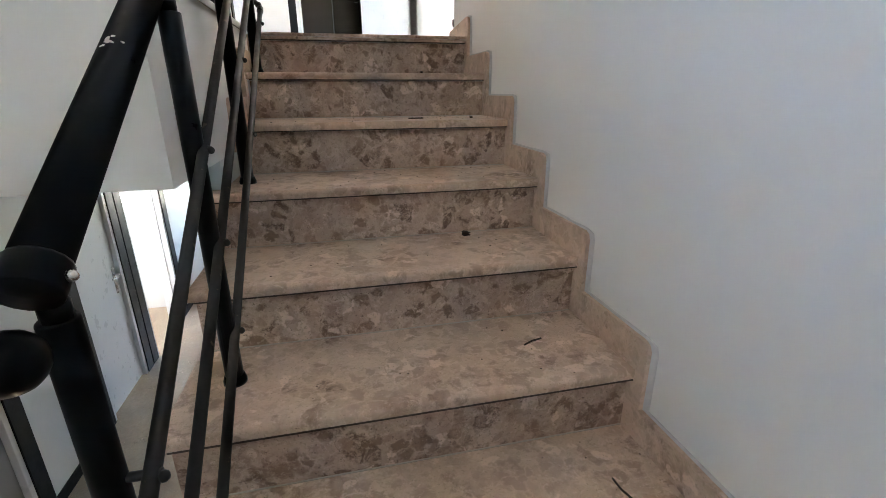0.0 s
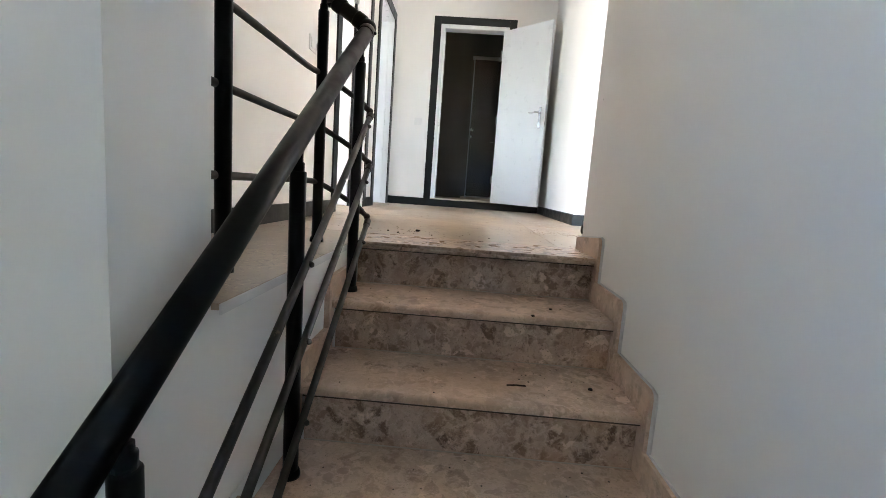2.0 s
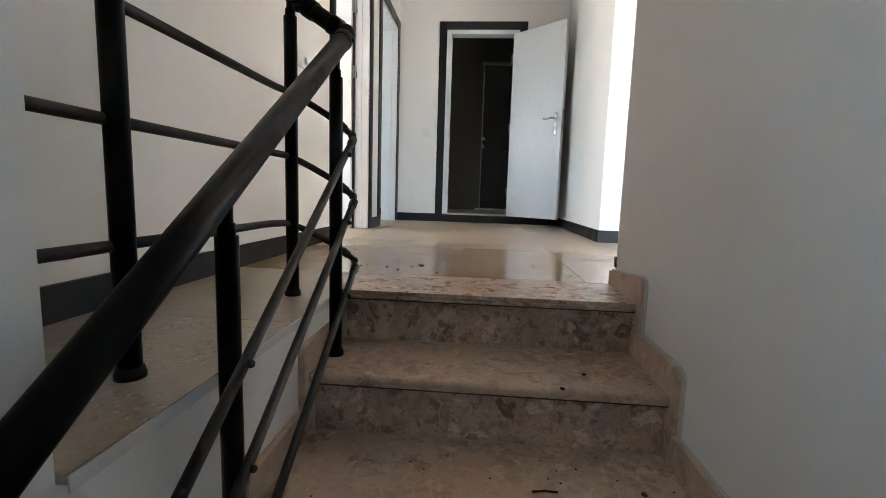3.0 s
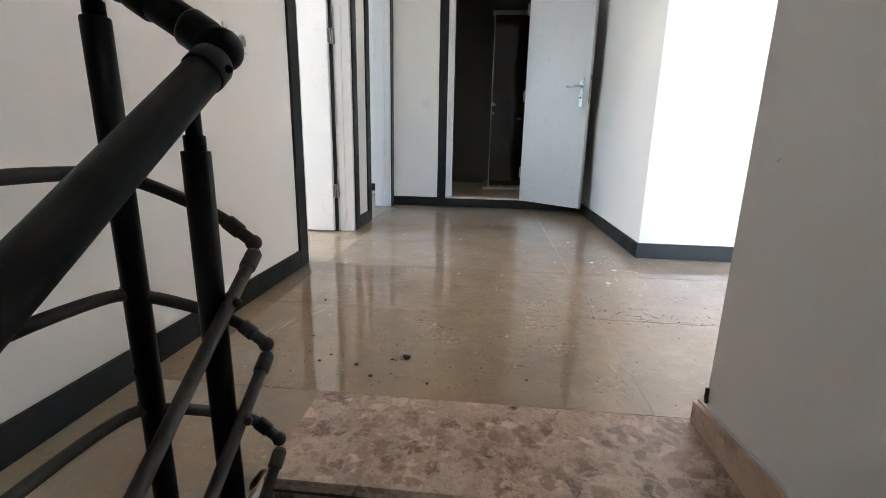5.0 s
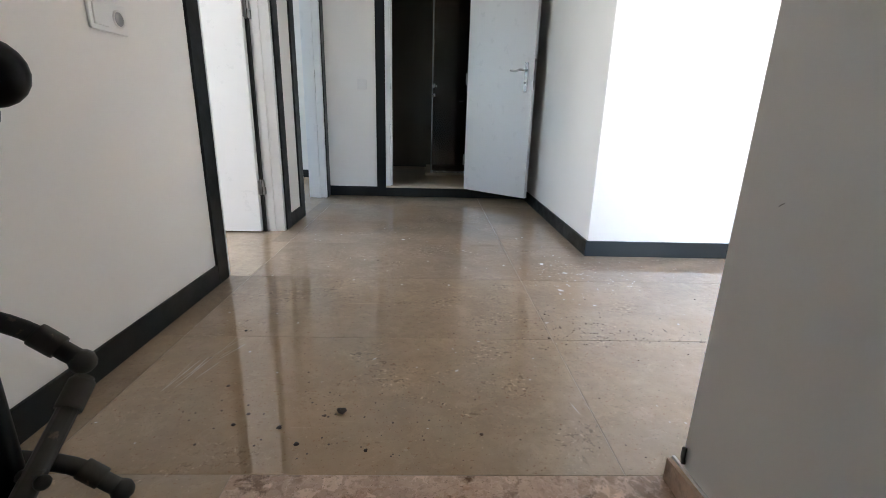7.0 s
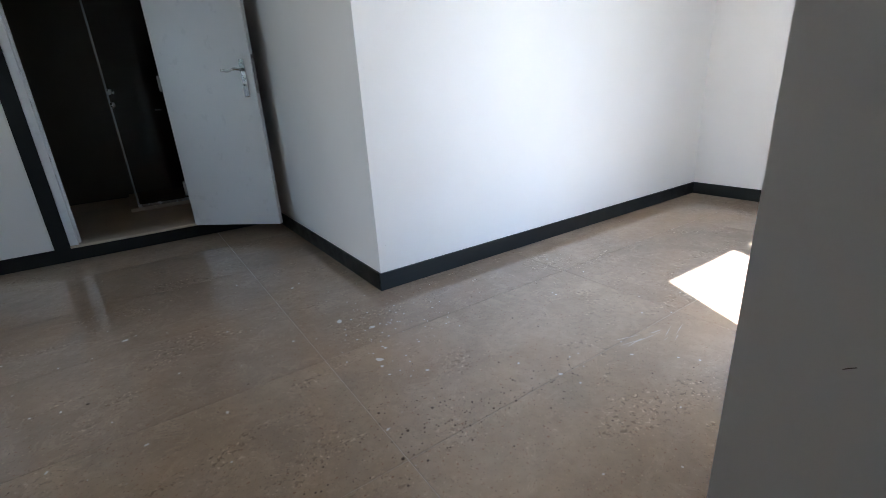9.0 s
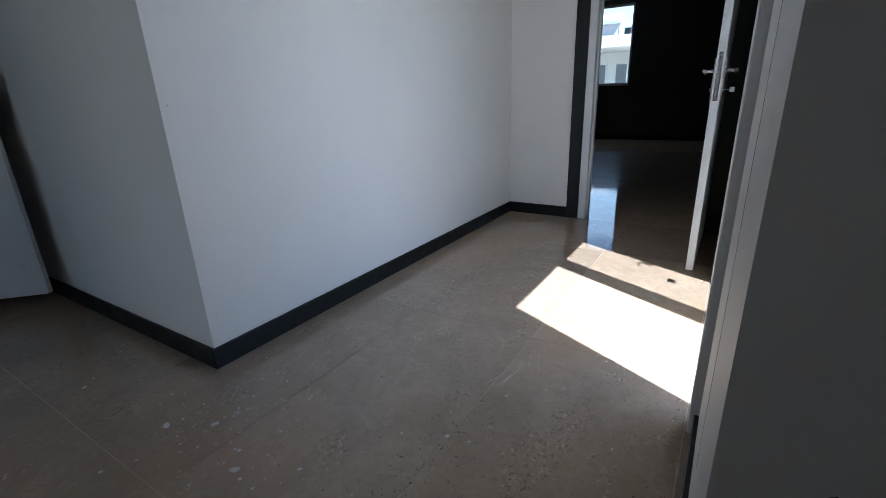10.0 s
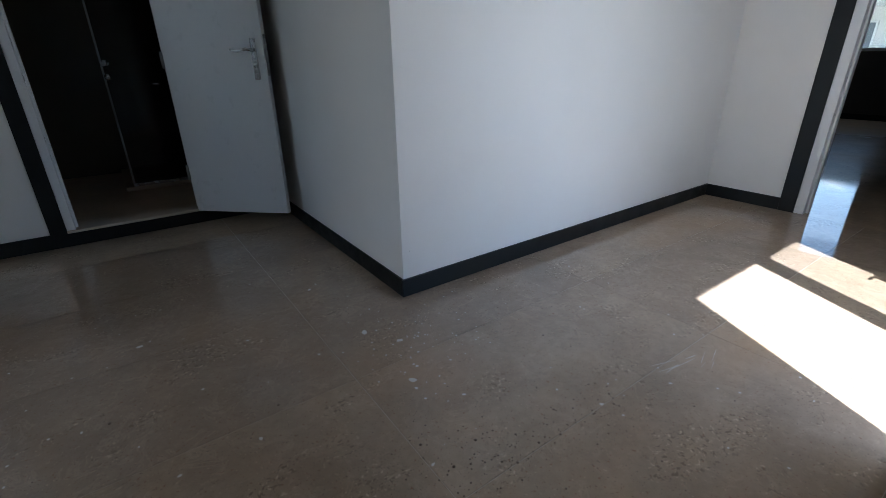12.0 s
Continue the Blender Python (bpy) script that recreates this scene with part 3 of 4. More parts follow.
for i, (y0, y1, lab) in enumerate(((-0.65, 0.30, "closed door of the lower hall, shade put in as grey"), (1.25, 1.98, "pale grey door of the lower hall"))):
    d = doorway("door_%d" % (5 + i), lab, (-2.6, y0, LOW), 90, y1 - y0, 2.1, 0.15, 0.12, 0.04)
    door_leaf(d, pose(0.042, 0.03, 0.01), y1 - y0 - 0.084, 2.04, paint=SHADEDOOR if i == 0 else DOOR, sides=() if i == 0 else (0,), label=lab)
    if i == 0:
        part("round_plate", tube(bmesh.new(), [(0.62, 0.03, 1.48), (0.62, 0.015, 1.48), (0.62, 0.012, 1.48)], [0.06, 0.06, 0.05], 24), PLASTIC, d, "round white wall plate")


doorway("door_7", "white doorway to a bright lower room", (-2.6, 2.24, LOW), 90, 0.91, 2.1, 0.15, 0.12, 0.04)


def strip(name, axis, plane, out, a0, a1, h=0.092, z0=0.0, thick=0.013):
    bm = bmesh.new()
    lo, hi = min(plane, plane + out * thick), max(plane, plane + out * thick)
    if axis == "x":
        box(bm, lo, hi, a0, a1, z0, z0 + h, 0.0025)
    else:
        box(bm, a0, a1, lo, hi, z0, z0 + h, 0.0025)
    return one(name, bm, TRIM, "flat anthracite skirting board", "skirting", "structure")


strip("baseboard_west", "x", -1.53, 1, -1.045, 1.45)
strip("baseboard_west_between", "x", -1.53, 1, 2.576, 2.83)
strip("baseboard_end", "y", 3.86, -1, -1.53, 0.357)
strip("baseboard_corridor_east", "x", 0.37, -1, 2.0, 3.86)
strip("baseboard_north", "y", 2.0, -1, 0.357, 3.317)
strip("baseboard_east", "x", 3.33, -1, 1.46, 2.0)
strip("baseboard_south", "y", 0.272, 1, 0.2, 0.895, 0.08)
strip("baseboard_landing", "y", -1.045, 1, -1.517, -1.05)
strip("baseboard_lower", "x", -2.6, 1, 0.42, 1.13, 0.085, LOW)
strip("baseboard_lower_north", "x", -2.6, 1, 3.27, 5.05, 0.085, LOW)
strip("baseboard_east_room", "x", 10.2, -1, -1.6, 4.2, 0.1)
strip("baseboard_west_room", "y", 2.62, -1, -4.85, -1.68)
strip("baseboard_corner_room", "x", -4.85, 1, 2.74, 5.05)
strip("baseboard_corner_room_north", "y", 5.05, -1, -4.85, -1.68)


# ---- balcony door ----
def pvc_bar(name, x0, x1, y0, y1, z0, z1, parent, label=""):
    return part(name, box(bmesh.new(), x0, x1, y0, y1, z0, z1, 0.006), PVC, parent, label)


balcony = thing("balcony_door", "white plastic balcony door with one leaf folded open", "balcony door", "", "structure", (0, 0, 0))
pvc_bar("frame_side", 0.895, 0.965, 0.10, 0.30, 0.0, 2.36, balcony, "white plastic frame")
pvc_bar("frame_side", 2.265, 2.32, 0.10, 0.30, 0.0, 2.36, balcony, "white plastic frame")
pvc_bar("frame_head", 0.965, 2.265, 0.10, 0.18, 2.24, 2.36, balcony)
pvc_bar("mullion", 1.655, 1.775, 0.11, 0.18, 0.03, 2.24, balcony)
pvc_bar("threshold", 0.965, 2.265, 0.07, 0.27, 0.0, 0.02, balcony, "low pale threshold")
sash = pvc_bar("sash", 1.775, 2.265, 0.12, 0.17, 0.02, 0.08, balcony)
pvc_bar("sash_head", 1.775, 2.265, 0.12, 0.17, 2.18, 2.24, sash)
part("pane", box(bmesh.new(), 1.775, 2.265, 0.142, 0.148, 0.08, 2.18), GLASS, sash, "window glass").visible_shadow = False
# unseen upright slats, added to weaken the sun behind this pane
bm = bmesh.new()
for i in range(109):
    x = 1.777 + i * 0.00448
    box(bm, x, x + 0.0012, 0.1305, 0.1312, 0.08, 2.18)
tagged(part("sun_dimming_slats", bm, TRIM, sash, "unseen dark slats that dim the sun through the pane"), kind="stuff")
part("sticker", box(bmesh.new(), 2.0, 2.06, 0.149, 0.150, 0.70, 0.79), TRIM, sash, "small dark sticker on the glass")
bm = box(bmesh.new(), 2.17, 2.2, 0.17, 0.185, 0.98, 1.12, 0.003)
tube(bm, [(2.185, 0.18, 1.05), (2.185, 0.215, 1.05), (2.13, 0.22, 1.05)], 0.009, 8)
part("handle", bm, PVC, sash)
fold = pvc_bar("open_leaf", 0.21, 0.86, -0.04, 0.03, 0.03, 2.24, balcony, "white plastic leaf folded back outside")


# ---- staircase ----
stairs = thing("staircase", "brown brecciated marble stairs with stepped skirting tiles", "stairs", "", "structure", (0, 0, 0))
outline = [(0.02, -0.03)]
for k in range(8):
    outline += [(-k * T + 0.012, -k * R - 0.03), (-k * T + 0.012, -(k + 1) * R - 0.03)]
outline += [(-8 * T + 0.25, -8 * R - 0.2), (0.02, -0.44)]
part("body", prism(bmesh.new(), outline, "x", -1.0, 0.0), WALL, stairs, "white plastered stair body")


def slab_with_nose(bm, x0, x1, y0, y1, z0, z1, r=0.012):
    """A stone slab whose front edge, towards -y, is rounded at the top."""
    pts = [(y0 + 0.003, z0), (y0, z0 + 0.003), (y0, z1 - r), (y0 + r * 0.08, z1 - r * 0.62), (y0 + r * 0.3, z1 - r * 0.3), (y0 + r * 0.62, z1 - r * 0.08), (y0 + r, z1), (y1, z1), (y1, z0)]
    return prism(bm, pts, "x", x0, x1)


for k in range(8):
    left = -1.04 if k >= 3 else -0.985
    if k:
        part("tread", slab_with_nose(bmesh.new(), left, -0.001, -k * T - 0.024, -(k - 1) * T - 0.001, -k * R - 0.026, -k * R), TREAD, stairs, "dusty brown marble tread")
    part("riser", box(bmesh.new(), left + 0.012, -0.001, -k * T + 0.0005, -k * T + 0.02, -(k + 1) * R + 0.0005, -k * R - 0.032), RISER, stairs, "brown brecciated marble riser")
    # a dark bead draws the shadow line beneath each nosing
    part("joint", box(bmesh.new(), left + 0.014, -0.017, -k * T - 0.0232, -k * T + 0.001, -k * R - (0.0312 if not k else 0.0292), -k * R - (0.0283 if not k else 0.0263)), NOSE_SHADE, stairs, "dark bead for the shadow line under the nosing")
    part("grout_line", box(bmesh.new(), left + 0.014, -0.017, -k * T - 0.003, -k * T + 0.0003, -(k + 1) * R + 0.0006, -(k + 1) * R + 0.003), GROUT, stairs, "pale grout line at the riser foot")
    # stepped skirting of the wall, and of the slab edge beside the three top steps
    f, h, r = 0.055, 0.085, 0.022
    y0, y1, z0, z1 = -k * T, -(k - 1) * T, -k * R, -(k + 1) * R
    sides = [(-0.016, 0.0)] + ([(-1.0, -0.982)] if k < 3 else [])
    for xa, xb in sides:
        end = y1 if k else (0.30 if xa > -0.5 else 0.0)
        ring = [(y0 - f, z1 + h), (y0 - f, z0 + h - r), (y0 - f + 0.3 * r, z0 + h - 0.3 * r), (y0 - f + r, z0 + h), (end, z0 + h - (0.03 if not k else 0)), (end, z0 + 0.0005), (y0 - 0.0225, z0 + 0.0005), (y0 - 0.0225, z0 - 0.028), (y0, z0 - 0.028), (y0, z1 + h)]
        if xa < -0.5 and not k:
            ring = [(y0 - f, z1 + h), (y0 - f, z0), (y0, z0), (y0, z1 + h)]
        part("skirting_tile", prism(bmesh.new(), ring, "x", xa, xb), STRIP, stairs, "dusty brown marble stepped skirting")
        if xa > -0.5:
            ring2 = [(y - 0.017 if i < 3 else y, z + (0.006 if 2 <= i <= 3 else 0.0)) for i, (y, z) in enumerate(ring[:4])] + [(end, ring[4][1] + 0.006), (end, ring[4][1]), *ring[3::-1]]
            part("plaster_edge", prism(bmesh.new(), ring2, "x", -0.005, 0.001), FILLER, stairs, "rough pale filler line")


# ---- railing ----
railing = thing("stair_railing", "black tubular steel railing along the stairs and landing", "railing", "", "", (0, 0, 0))
XH, SL, HR = -0.951, 0.69, 0.0265


def hand(y):
    return 0.79 + SL * (y + 0.10)


def collar(bm, p, d, r, n=0.018):
    d = Vector(d).normalized()
    tube(bm, [Vector(p) - d * n, Vector(p) - d * n * 0.8, Vector(p) + d * n * 0.8, Vector(p) + d * n], [r * 0.97, r, r, r * 0.97], 16)


bm = tube(bmesh.new(), [(XH, -1.86, hand(-1.86)), (XH, -0.115, hand(-0.115))], HR, 36)
rail = part("handrail", bm, BLACK, railing, "thick black scuffed handrail")
for y in (-1.845, -0.13):
    bm = bmesh.new()
    collar(bm, (XH, y, hand(y)), (0, 1, SL), HR + 0.003)
    part("collar", bm, BLACK, rail)
    for side in (1, -1):
        part("rivet", ball(bmesh.new(), (XH + side * (HR + 0.005), y, hand(y)), 0.0062, 10), CHROME if y < -1 else BLACK, rail)
part("end_ball", ball(bmesh.new(), (XH, -1.905, hand(-1.905) - 0.012), 0.029, 20), BLACK, rail)
part("elbow_ball", ball(bmesh.new(), (XH - 0.008, -0.076, hand(-0.083) + 0.002), 0.0315, 20), BLACK, rail)
XL = -1.10
bm = tube(bmesh.new(), [(XL, -1.06, 0.90), (XL, -0.115, 0.90)], HR, 36)
lrail = part("landing_handrail", bm, BLACK, railing, "black handrail with jointed elbows")
part("elbow_ball", ball(bmesh.new(), (XL, -0.085, 0.897), 0.032, 16), BLACK, lrail)
part("link", tube(bmesh.new(), [(XL, -0.085, 0.897), (XH - 0.008, -0.076, hand(-0.083) + 0.004)], 0.026, 20), BLACK, lrail)
dl = Vector((XH - XL, 0.0, hand(-0.085) - 0.897))
for p, d in (((XL, -0.125, 0.90), (0, 1, 0)), (Vector((XL, -0.085, 0.897)) + dl * 0.24, dl), (Vector((XL, -0.085, 0.897)) + dl * 0.76, dl)):
    bm = bmesh.new()
    collar(bm, p, d, HR + 0.003)
    part("collar", bm, BLACK, lrail)


def rail_post(x, y, z, top, neck=0.05):
    post = part("post", tube(bmesh.new(), [(x, y, z + 0.004), (x, y, top - 0.002), (x, y, top)], [0.0193, 0.0193, 0.018], 20), BLACK, railing, "round black post")
    part("neck", tube(bmesh.new(), [(x, y, top), (x, y, top + 0.02), (x, y, top + 0.022), (x, y, top + neck)], [0.0145, 0.0145, 0.011, 0.011], 12), BLACK, post)
    part("base_flange", tube(bmesh.new(), [(x, y, z), (x, y, z + 0.008), (x, y, z + 0.02)], [0.0255, 0.0255, 0.0215], 18), BLACK, post)


STAIR_POSTS = ((-0.958, -0.165, -R), (-0.947, -0.77, -3 * R), (-0.93, -1.35, -5 * R), (-0.95, -1.83, -7 * R))
for (x, y, z), drop in zip(STAIR_POSTS, (0.088, 0.075, 0.045, 0.06)):
    rail_post(x, y, z, hand(y) - drop, drop - 0.012)
for x, y in ((-1.12, -0.785), (-1.106, -0.135)):
    rail_post(x, y, 0.0, 0.835)

XT = -0.930
XB = -0.905
for zn, yn, zl, SR in ((0.505, -0.068, 0.624, 0.668), (0.314, -0.053, 0.435, 0.657), (0.102, -0.032, 0.23, 0.64)):
    a, b = Vector((XT, yn - 0.012, zn - 0.012)), Vector((XB, -1.88, zn + SR * (-1.88 - yn)))
    tr = part("stair_rail", tube(bmesh.new(), [a, b], 0.0102, 12), IRON, railing, "thin worn steel rail")
    bm = bmesh.new()
    collar(bm, a + (b - a).normalized() * 0.02, b - a, 0.013, 0.016)
    part("collar", bm, IRON, tr)
    part("joint_ball", ball(bmesh.new(), (XT - 0.008, yn, zn), 0.0138, 12), IRON, tr)
    for px, py, pz in STAIR_POSTS:
        z = zn + SR * (py - yn)
        xr = XT + (XB - XT) * (py - yn) / (-1.88 - yn)
        part("standoff", tube(bmesh.new(), [(px + 0.012, py, z), (xr + 0.011, py, z)], 0.006, 8), IRON, tr)
        part("cap_nut", ball(bmesh.new(), (xr + 0.013, py - 0.004, z - 0.003), 0.0075, 8), IRON, tr)
    XW = XL - 0.03
    line = smooth_line([(XW, -1.06, zl), (XW, -0.5, zl), (XW, -0.21, zl), (XW + 0.035, -0.13, zl - 0.012), (XT - 0.07, yn - 0.01, zn + 0.05), (XT - 0.012, yn, zn + 0.004)], 6)
    lr = part("landing_rail", tube(bmesh.new(), line, 0.0102, 12), IRON, railing, "thin bent steel rail")
    bm = bmesh.new()
    collar(bm, line[-4], line[-1] - line[-4], 0.013, 0.014)
    part("collar", bm, IRON, lr)
    for px, py in ((-1.12, -0.785), (-1.106, -0.135)):
        part("standoff", tube(bmesh.new(), [(px - 0.01, py, zl), (XW, py, zl)], 0.006, 8), IRON, lr)


# ---- switches, intercom ----
def plate_switch(name, label, at, turn, width, socket):
    s = thing(name, label, "light switch", "", "", at, turn)
    part("plate", box(bmesh.new(), -width / 2, width / 2, -0.01, 0.0, -0.043, 0.043, 0.003), PLASTIC, s)
    c = -width / 4 if socket else 0.0
    part("rocker", box(bmesh.new(), c - 0.029, c + 0.029, -0.015, -0.0095, -0.03, 0.03, 0.002), PLASTIC, s)
    if socket:
        bm = tube(bmesh.new(), [(width / 4, -0.0095, 0), (width / 4, -0.0125, 0)], 0.026, 20)
        sk = part("socket", bm, PLASTIC, s)
        bm = tube(bmesh.new(), [(width / 4, -0.0124, 0), (width / 4, -0.0130, 0)], 0.020, 20)
        part("socket_well", bm, STEEL, sk, "recessed grey socket well")
    return s


plate_switch("switch_and_socket", "white plastic double plate with switch and socket", (-1.53, 0.985, 1.03), 90, 0.165, True)
plate_switch("light_switch", "small white plastic light switch plate", (-1.195, 3.86, 1.02), 0, 0.085, False)
plate_switch("light_switch", "small white plastic light switch plate", (-2.6, 1.03, LOW + 1.0), 90, 0.085, False)
com = thing("intercom", "white wall intercom handset with coiled cord", "intercom", "", "", (-2.6, 0.93, LOW + 1.4), 90)
part("cradle", box(bmesh.new(), -0.045, 0.045, -0.03, 0.0, -0.11, 0.11, 0.008), PLASTIC, com)
part("handset", tube(bmesh.new(), smooth_line([(0.0, -0.045, -0.1), (0.0, -0.065, -0.05), (0.0, -0.065, 0.05), (0.0, -0.045, 0.1)]), [0.026] * 3 + [0.016] * 13 + [0.026] * 3, 12), PLASTIC, com)
cord = [(0.02 * math.sin(i * 1.9) + 0.02 * i / 40, -0.03 + 0.012 * math.cos(i * 1.9), -0.1 - 0.0035 * i) for i in range(40)]
part("cord", tube(bmesh.new(), cord, 0.003, 6), PLASTIC, com)

# ---- shower in the bathroom ----
shower = thing("shower_cabin", "dark glass shower cabin with chrome rails and handles", "shower", "", "", (0, 0, 0))
part("tray", box(bmesh.new(), -0.62, 0.369, 4.80, 5.699, 0.088, 0.12, 0.006), GROUT, shower, "low pale shower tray")
part("bottom_rail", box(bmesh.new(), -0.56, 0.36, 4.80, 4.84, 0.12, 0.145, 0.003), CHROME, shower, "chrome rail")
part("top_rail", box(bmesh.new(), -0.58, 0.36, 4.80, 4.84, 2.04, 2.09, 0.004), CHROME, shower, "chrome rail")
part("side_profile", box(bmesh.new(), -0.56, -0.547, 4.80, 4.84, 0.145, 2.04, 0.002), STEEL, shower, "slim steel edge profile")
part("fixed_pane", box(bmesh.new(), -0.1, 0.36, 4.826, 4.832, 0.145, 2.04), SHOWER, shower, "dark tinted glass")
slide = part("sliding_pane", box(bmesh.new(), -0.545, -0.1, 4.81, 4.816, 0.145, 2.04), SHOWER, shower, "dark tinted glass")
for zz in (0.98, 1.08):
    bm = tube(bmesh.new(), [(-0.53, 4.81, zz), (-0.53, 4.785, zz), (-0.53, 4.78, zz)], [0.008, 0.008, 0.02], 12)
    ball(bm, (-0.53, 4.78, zz), 0.027, 12)
    part("knob", bm, CHROME, slide, "round chrome knob")
bm = tube(bmesh.new(), smooth_line([(-0.25, 4.81, 0.92), (-0.25, 4.775, 0.92), (-0.2, 4.77, 0.92)]), 0.008, 10)
part("knob", bm, CHROME, slide, "small chrome lever")

# ---- windows beyond ----
def window_frame(name, axis, plane, a0, a1, z0, z1, glass=GLASS, label="white plastic framed window"):
    w = thing(name, label, "window", "", "structure", (0, 0, 0))
    def bar(nm, u0, u1, w0, w1):
        bm = bmesh.new()
        if axis == "x":
            box(bm, plane, plane + 0.06, u0, u1, w0, w1, 0.004)
        else:
            box(bm, u0, u1, plane, plane + 0.06, w0, w1, 0.004)
        return part(nm, bm, PVC, w)
    bar("window_frame", a0, a0 + 0.05, z0, z1)
    bar("window_frame", a1 - 0.05, a1, z0, z1)
    bar("window_head", a0 + 0.05, a1 - 0.05, z1 - 0.05, z1)
    bar("window_sill", a0 + 0.05, a1 - 0.05, z0, z0 + 0.05)
    bm = bmesh.new()
    if axis == "x":
        box(bm, plane + 0.027, plane + 0.033, a0 + 0.05, a1 - 0.05, z0 + 0.05, z1 - 0.05)
    else:
        box(bm, a0 + 0.05, a1 - 0.05, plane + 0.027, plane + 0.033, z0 + 0.05, z1 - 0.05)
    pane = part("pane", bm, glass, w)
    pane.visible_shadow = False
    return w


window_frame("window_1", "x", 10.28, 2.36, 3.7, 1.12, 2.7)
window_frame("window_6", "x", -2.72, -3.45, -2.55, 0.9, 2.0)
window_frame("window_3", "x", -4.95, 1.1, 2.5, 0.8, 2.2)
window_frame("window_4", "x", -4.95, 3.0, 4.0, 0.8, 2.2)
window_frame("window_5", "y", 5.1, -2.6, -1.0, LOW + 1.0, -0.9)

# ---- the house across the way ----
house = thing("house", "white rendered house with a flat roof and roof terrace", "house", "", "", (26, 6, -3.1))
part("wall", box(bmesh.new(), 3.2, 9, -6, 9, 0, 6.2), RENDER, house, "white rendered facade")
part("roof", box(bmesh.new(), -0.4, 9.2, -6.2, 9.2, 6.2, 6.75, 0.02), RENDER, house, "pale roof slab with a deep edge")
part("balcony_slab", box(bmesh.new(), -0.4, 3.2, -6.2, 9.2, 3.7, 4.0, 0.02), RENDER, house)
for py in (-5.8, -1.9, 2.6, 6.8):
    part("pillar", box(bmesh.new(), -0.2, 0.15, py, py + 0.35, 0, 6.2, 0.01), RENDER, house)
for wy in (-4.4, -1.2, 0.1, 1.3, 4.0, 6.0):
    wn = part("window", box(bmesh.new(), 3.1, 3.198, wy, wy + 0.75, 4.05, 5.6, 0.01), PVC, house, "white framed balcony window")
    part("pane", box(bmesh.new(), 3.09, 3.099, wy + 0.08, wy + 0.67, 4.15, 5.52), HOUSEPANE, wn, "grey window glass")
for i, py in enumerate((-1.2, 1.2)):
    solar = thing("solar_heater", "roof solar water heater with white tank", "solar heater", "heaters on the roof", "", (27, 6 + py, 3.65))
    part("collector", prism(bmesh.new(), [(0.0, 0.1), (1.5, 0.8), (1.5, 0.88), (0.0, 0.18)], "y", -0.6, 1.1), STEEL, solar, "sloping solar collector")
    part("tank", tube(bmesh.new(), [(1.7, -0.7, 1.15), (1.7, -0.65, 1.15), (1.7, 1.15, 1.15), (1.7, 1.2, 1.15)], [0.2, 0.28, 0.28, 0.2], 18), RENDER, solar, "white water tank")
    for sx, sy, sh in ((0.1, -0.5, 0.15), (0.1, 1.0, 0.15), (1.6, -0.5, 1.0), (1.6, 1.0, 1.0)):
        part("leg", box(bmesh.new(), sx - 0.02, sx + 0.02, sy - 0.02, sy + 0.02, 0, sh), STEEL, solar)
one("roof_box", box(bmesh.new(), 26.0, 26.3, 5.55, 5.85, 3.65, 4.0, 0.03), TRIM, "dark square box on the roof edge", "box")

# ---- crumbs and drips ----
def crumb(x, y, z, r):
    bm = ball(bmesh.new(), (x, y, z + r * 0.45), r, 8, 0.5)
    for v in bm.verts:
        v.co += Vector((random.uniform(-1, 1), random.uniform(-1, 1), random.uniform(-0.2, 0.2))) * r * 0.35
    return one("crumb", bm, DEBRIS, "small dark crumb of dirt on the floor", "debris")


for x, y, z, r in ((-0.786, 0.525, 0, 0.012), (-0.267, -0.937, -4 * R, 0.016), (-0.93, 0.46, 0, 0.006), (-0.87, 0.40, 0, 0.006), (-1.22, 0.99, 0, 0.005), (-1.05, 0.47, 0, 0.005), (-0.70, 0.38, 0, 0.005), (-0.29, -0.32, -R, 0.007), (-0.21, -0.21, -R, 0.006), (-0.12, -0.48, -2 * R, 0.007)):
    crumb(x, y, z, r)
for x, y, z, turn in ((-0.2, -1.35, -5 * R, 20), (-0.13, -1.68, -6 * R, 100), (-0.35, -0.5, -2 * R, 5)):
    twig = one("twig", tube(bmesh.new(), [(-0.03, 0, 0.003), (0.0, 0.004, 0.003), (0.03, 0, 0.003)], 0.0025, 6), DEBRIS, "small dark twig on a stair tread", "debris")
    twig.matrix_world = pose(x, y, z, 0, 0, turn)
bm = bmesh.new()
rng = random.Random(5)
for i in range(220):
    if i < 75:
        x, y = rng.gauss(0.22, 0.13), rng.gauss(1.62, 0.16)
    else:
        x, y = rng.uniform(-1.4, 1.6), rng.uniform(0.4, 2.6)
    if not (-1.45 < x < 2.6 and 0.35 < y < (1.95 if x > 0.34 else 3.6)):
        continue
    r = rng.uniform(0.0015, 0.005) * (2.6 if i % 17 == 0 else 1)
    n = 8
    st, tw = rng.uniform(0.6, 1.6), rng.uniform(0, 3.1)
    vs = []
    for j in range(n):
        u, v = r * rng.uniform(0.6, 1.25) * math.cos(6.283 * j / n) * st, r * rng.uniform(0.6, 1.25) * math.sin(6.283 * j / n)
        vs.append(bm.verts.new((x + u * math.cos(tw) - v * math.sin(tw), y + u * math.sin(tw) + v * math.cos(tw), 0.0008)))
    bm.faces.new(vs)
GRIT = gloss_material("brown_grit", (0.12, 0.085, 0.06), 0.85)
DRIP = gloss_material("dried_white_paint", (0.60, 0.57, 0.52), 0.6)
one("paint_drips", bm, DRIP, "dried white paint drips on the floor", "paint drips", "stuff")

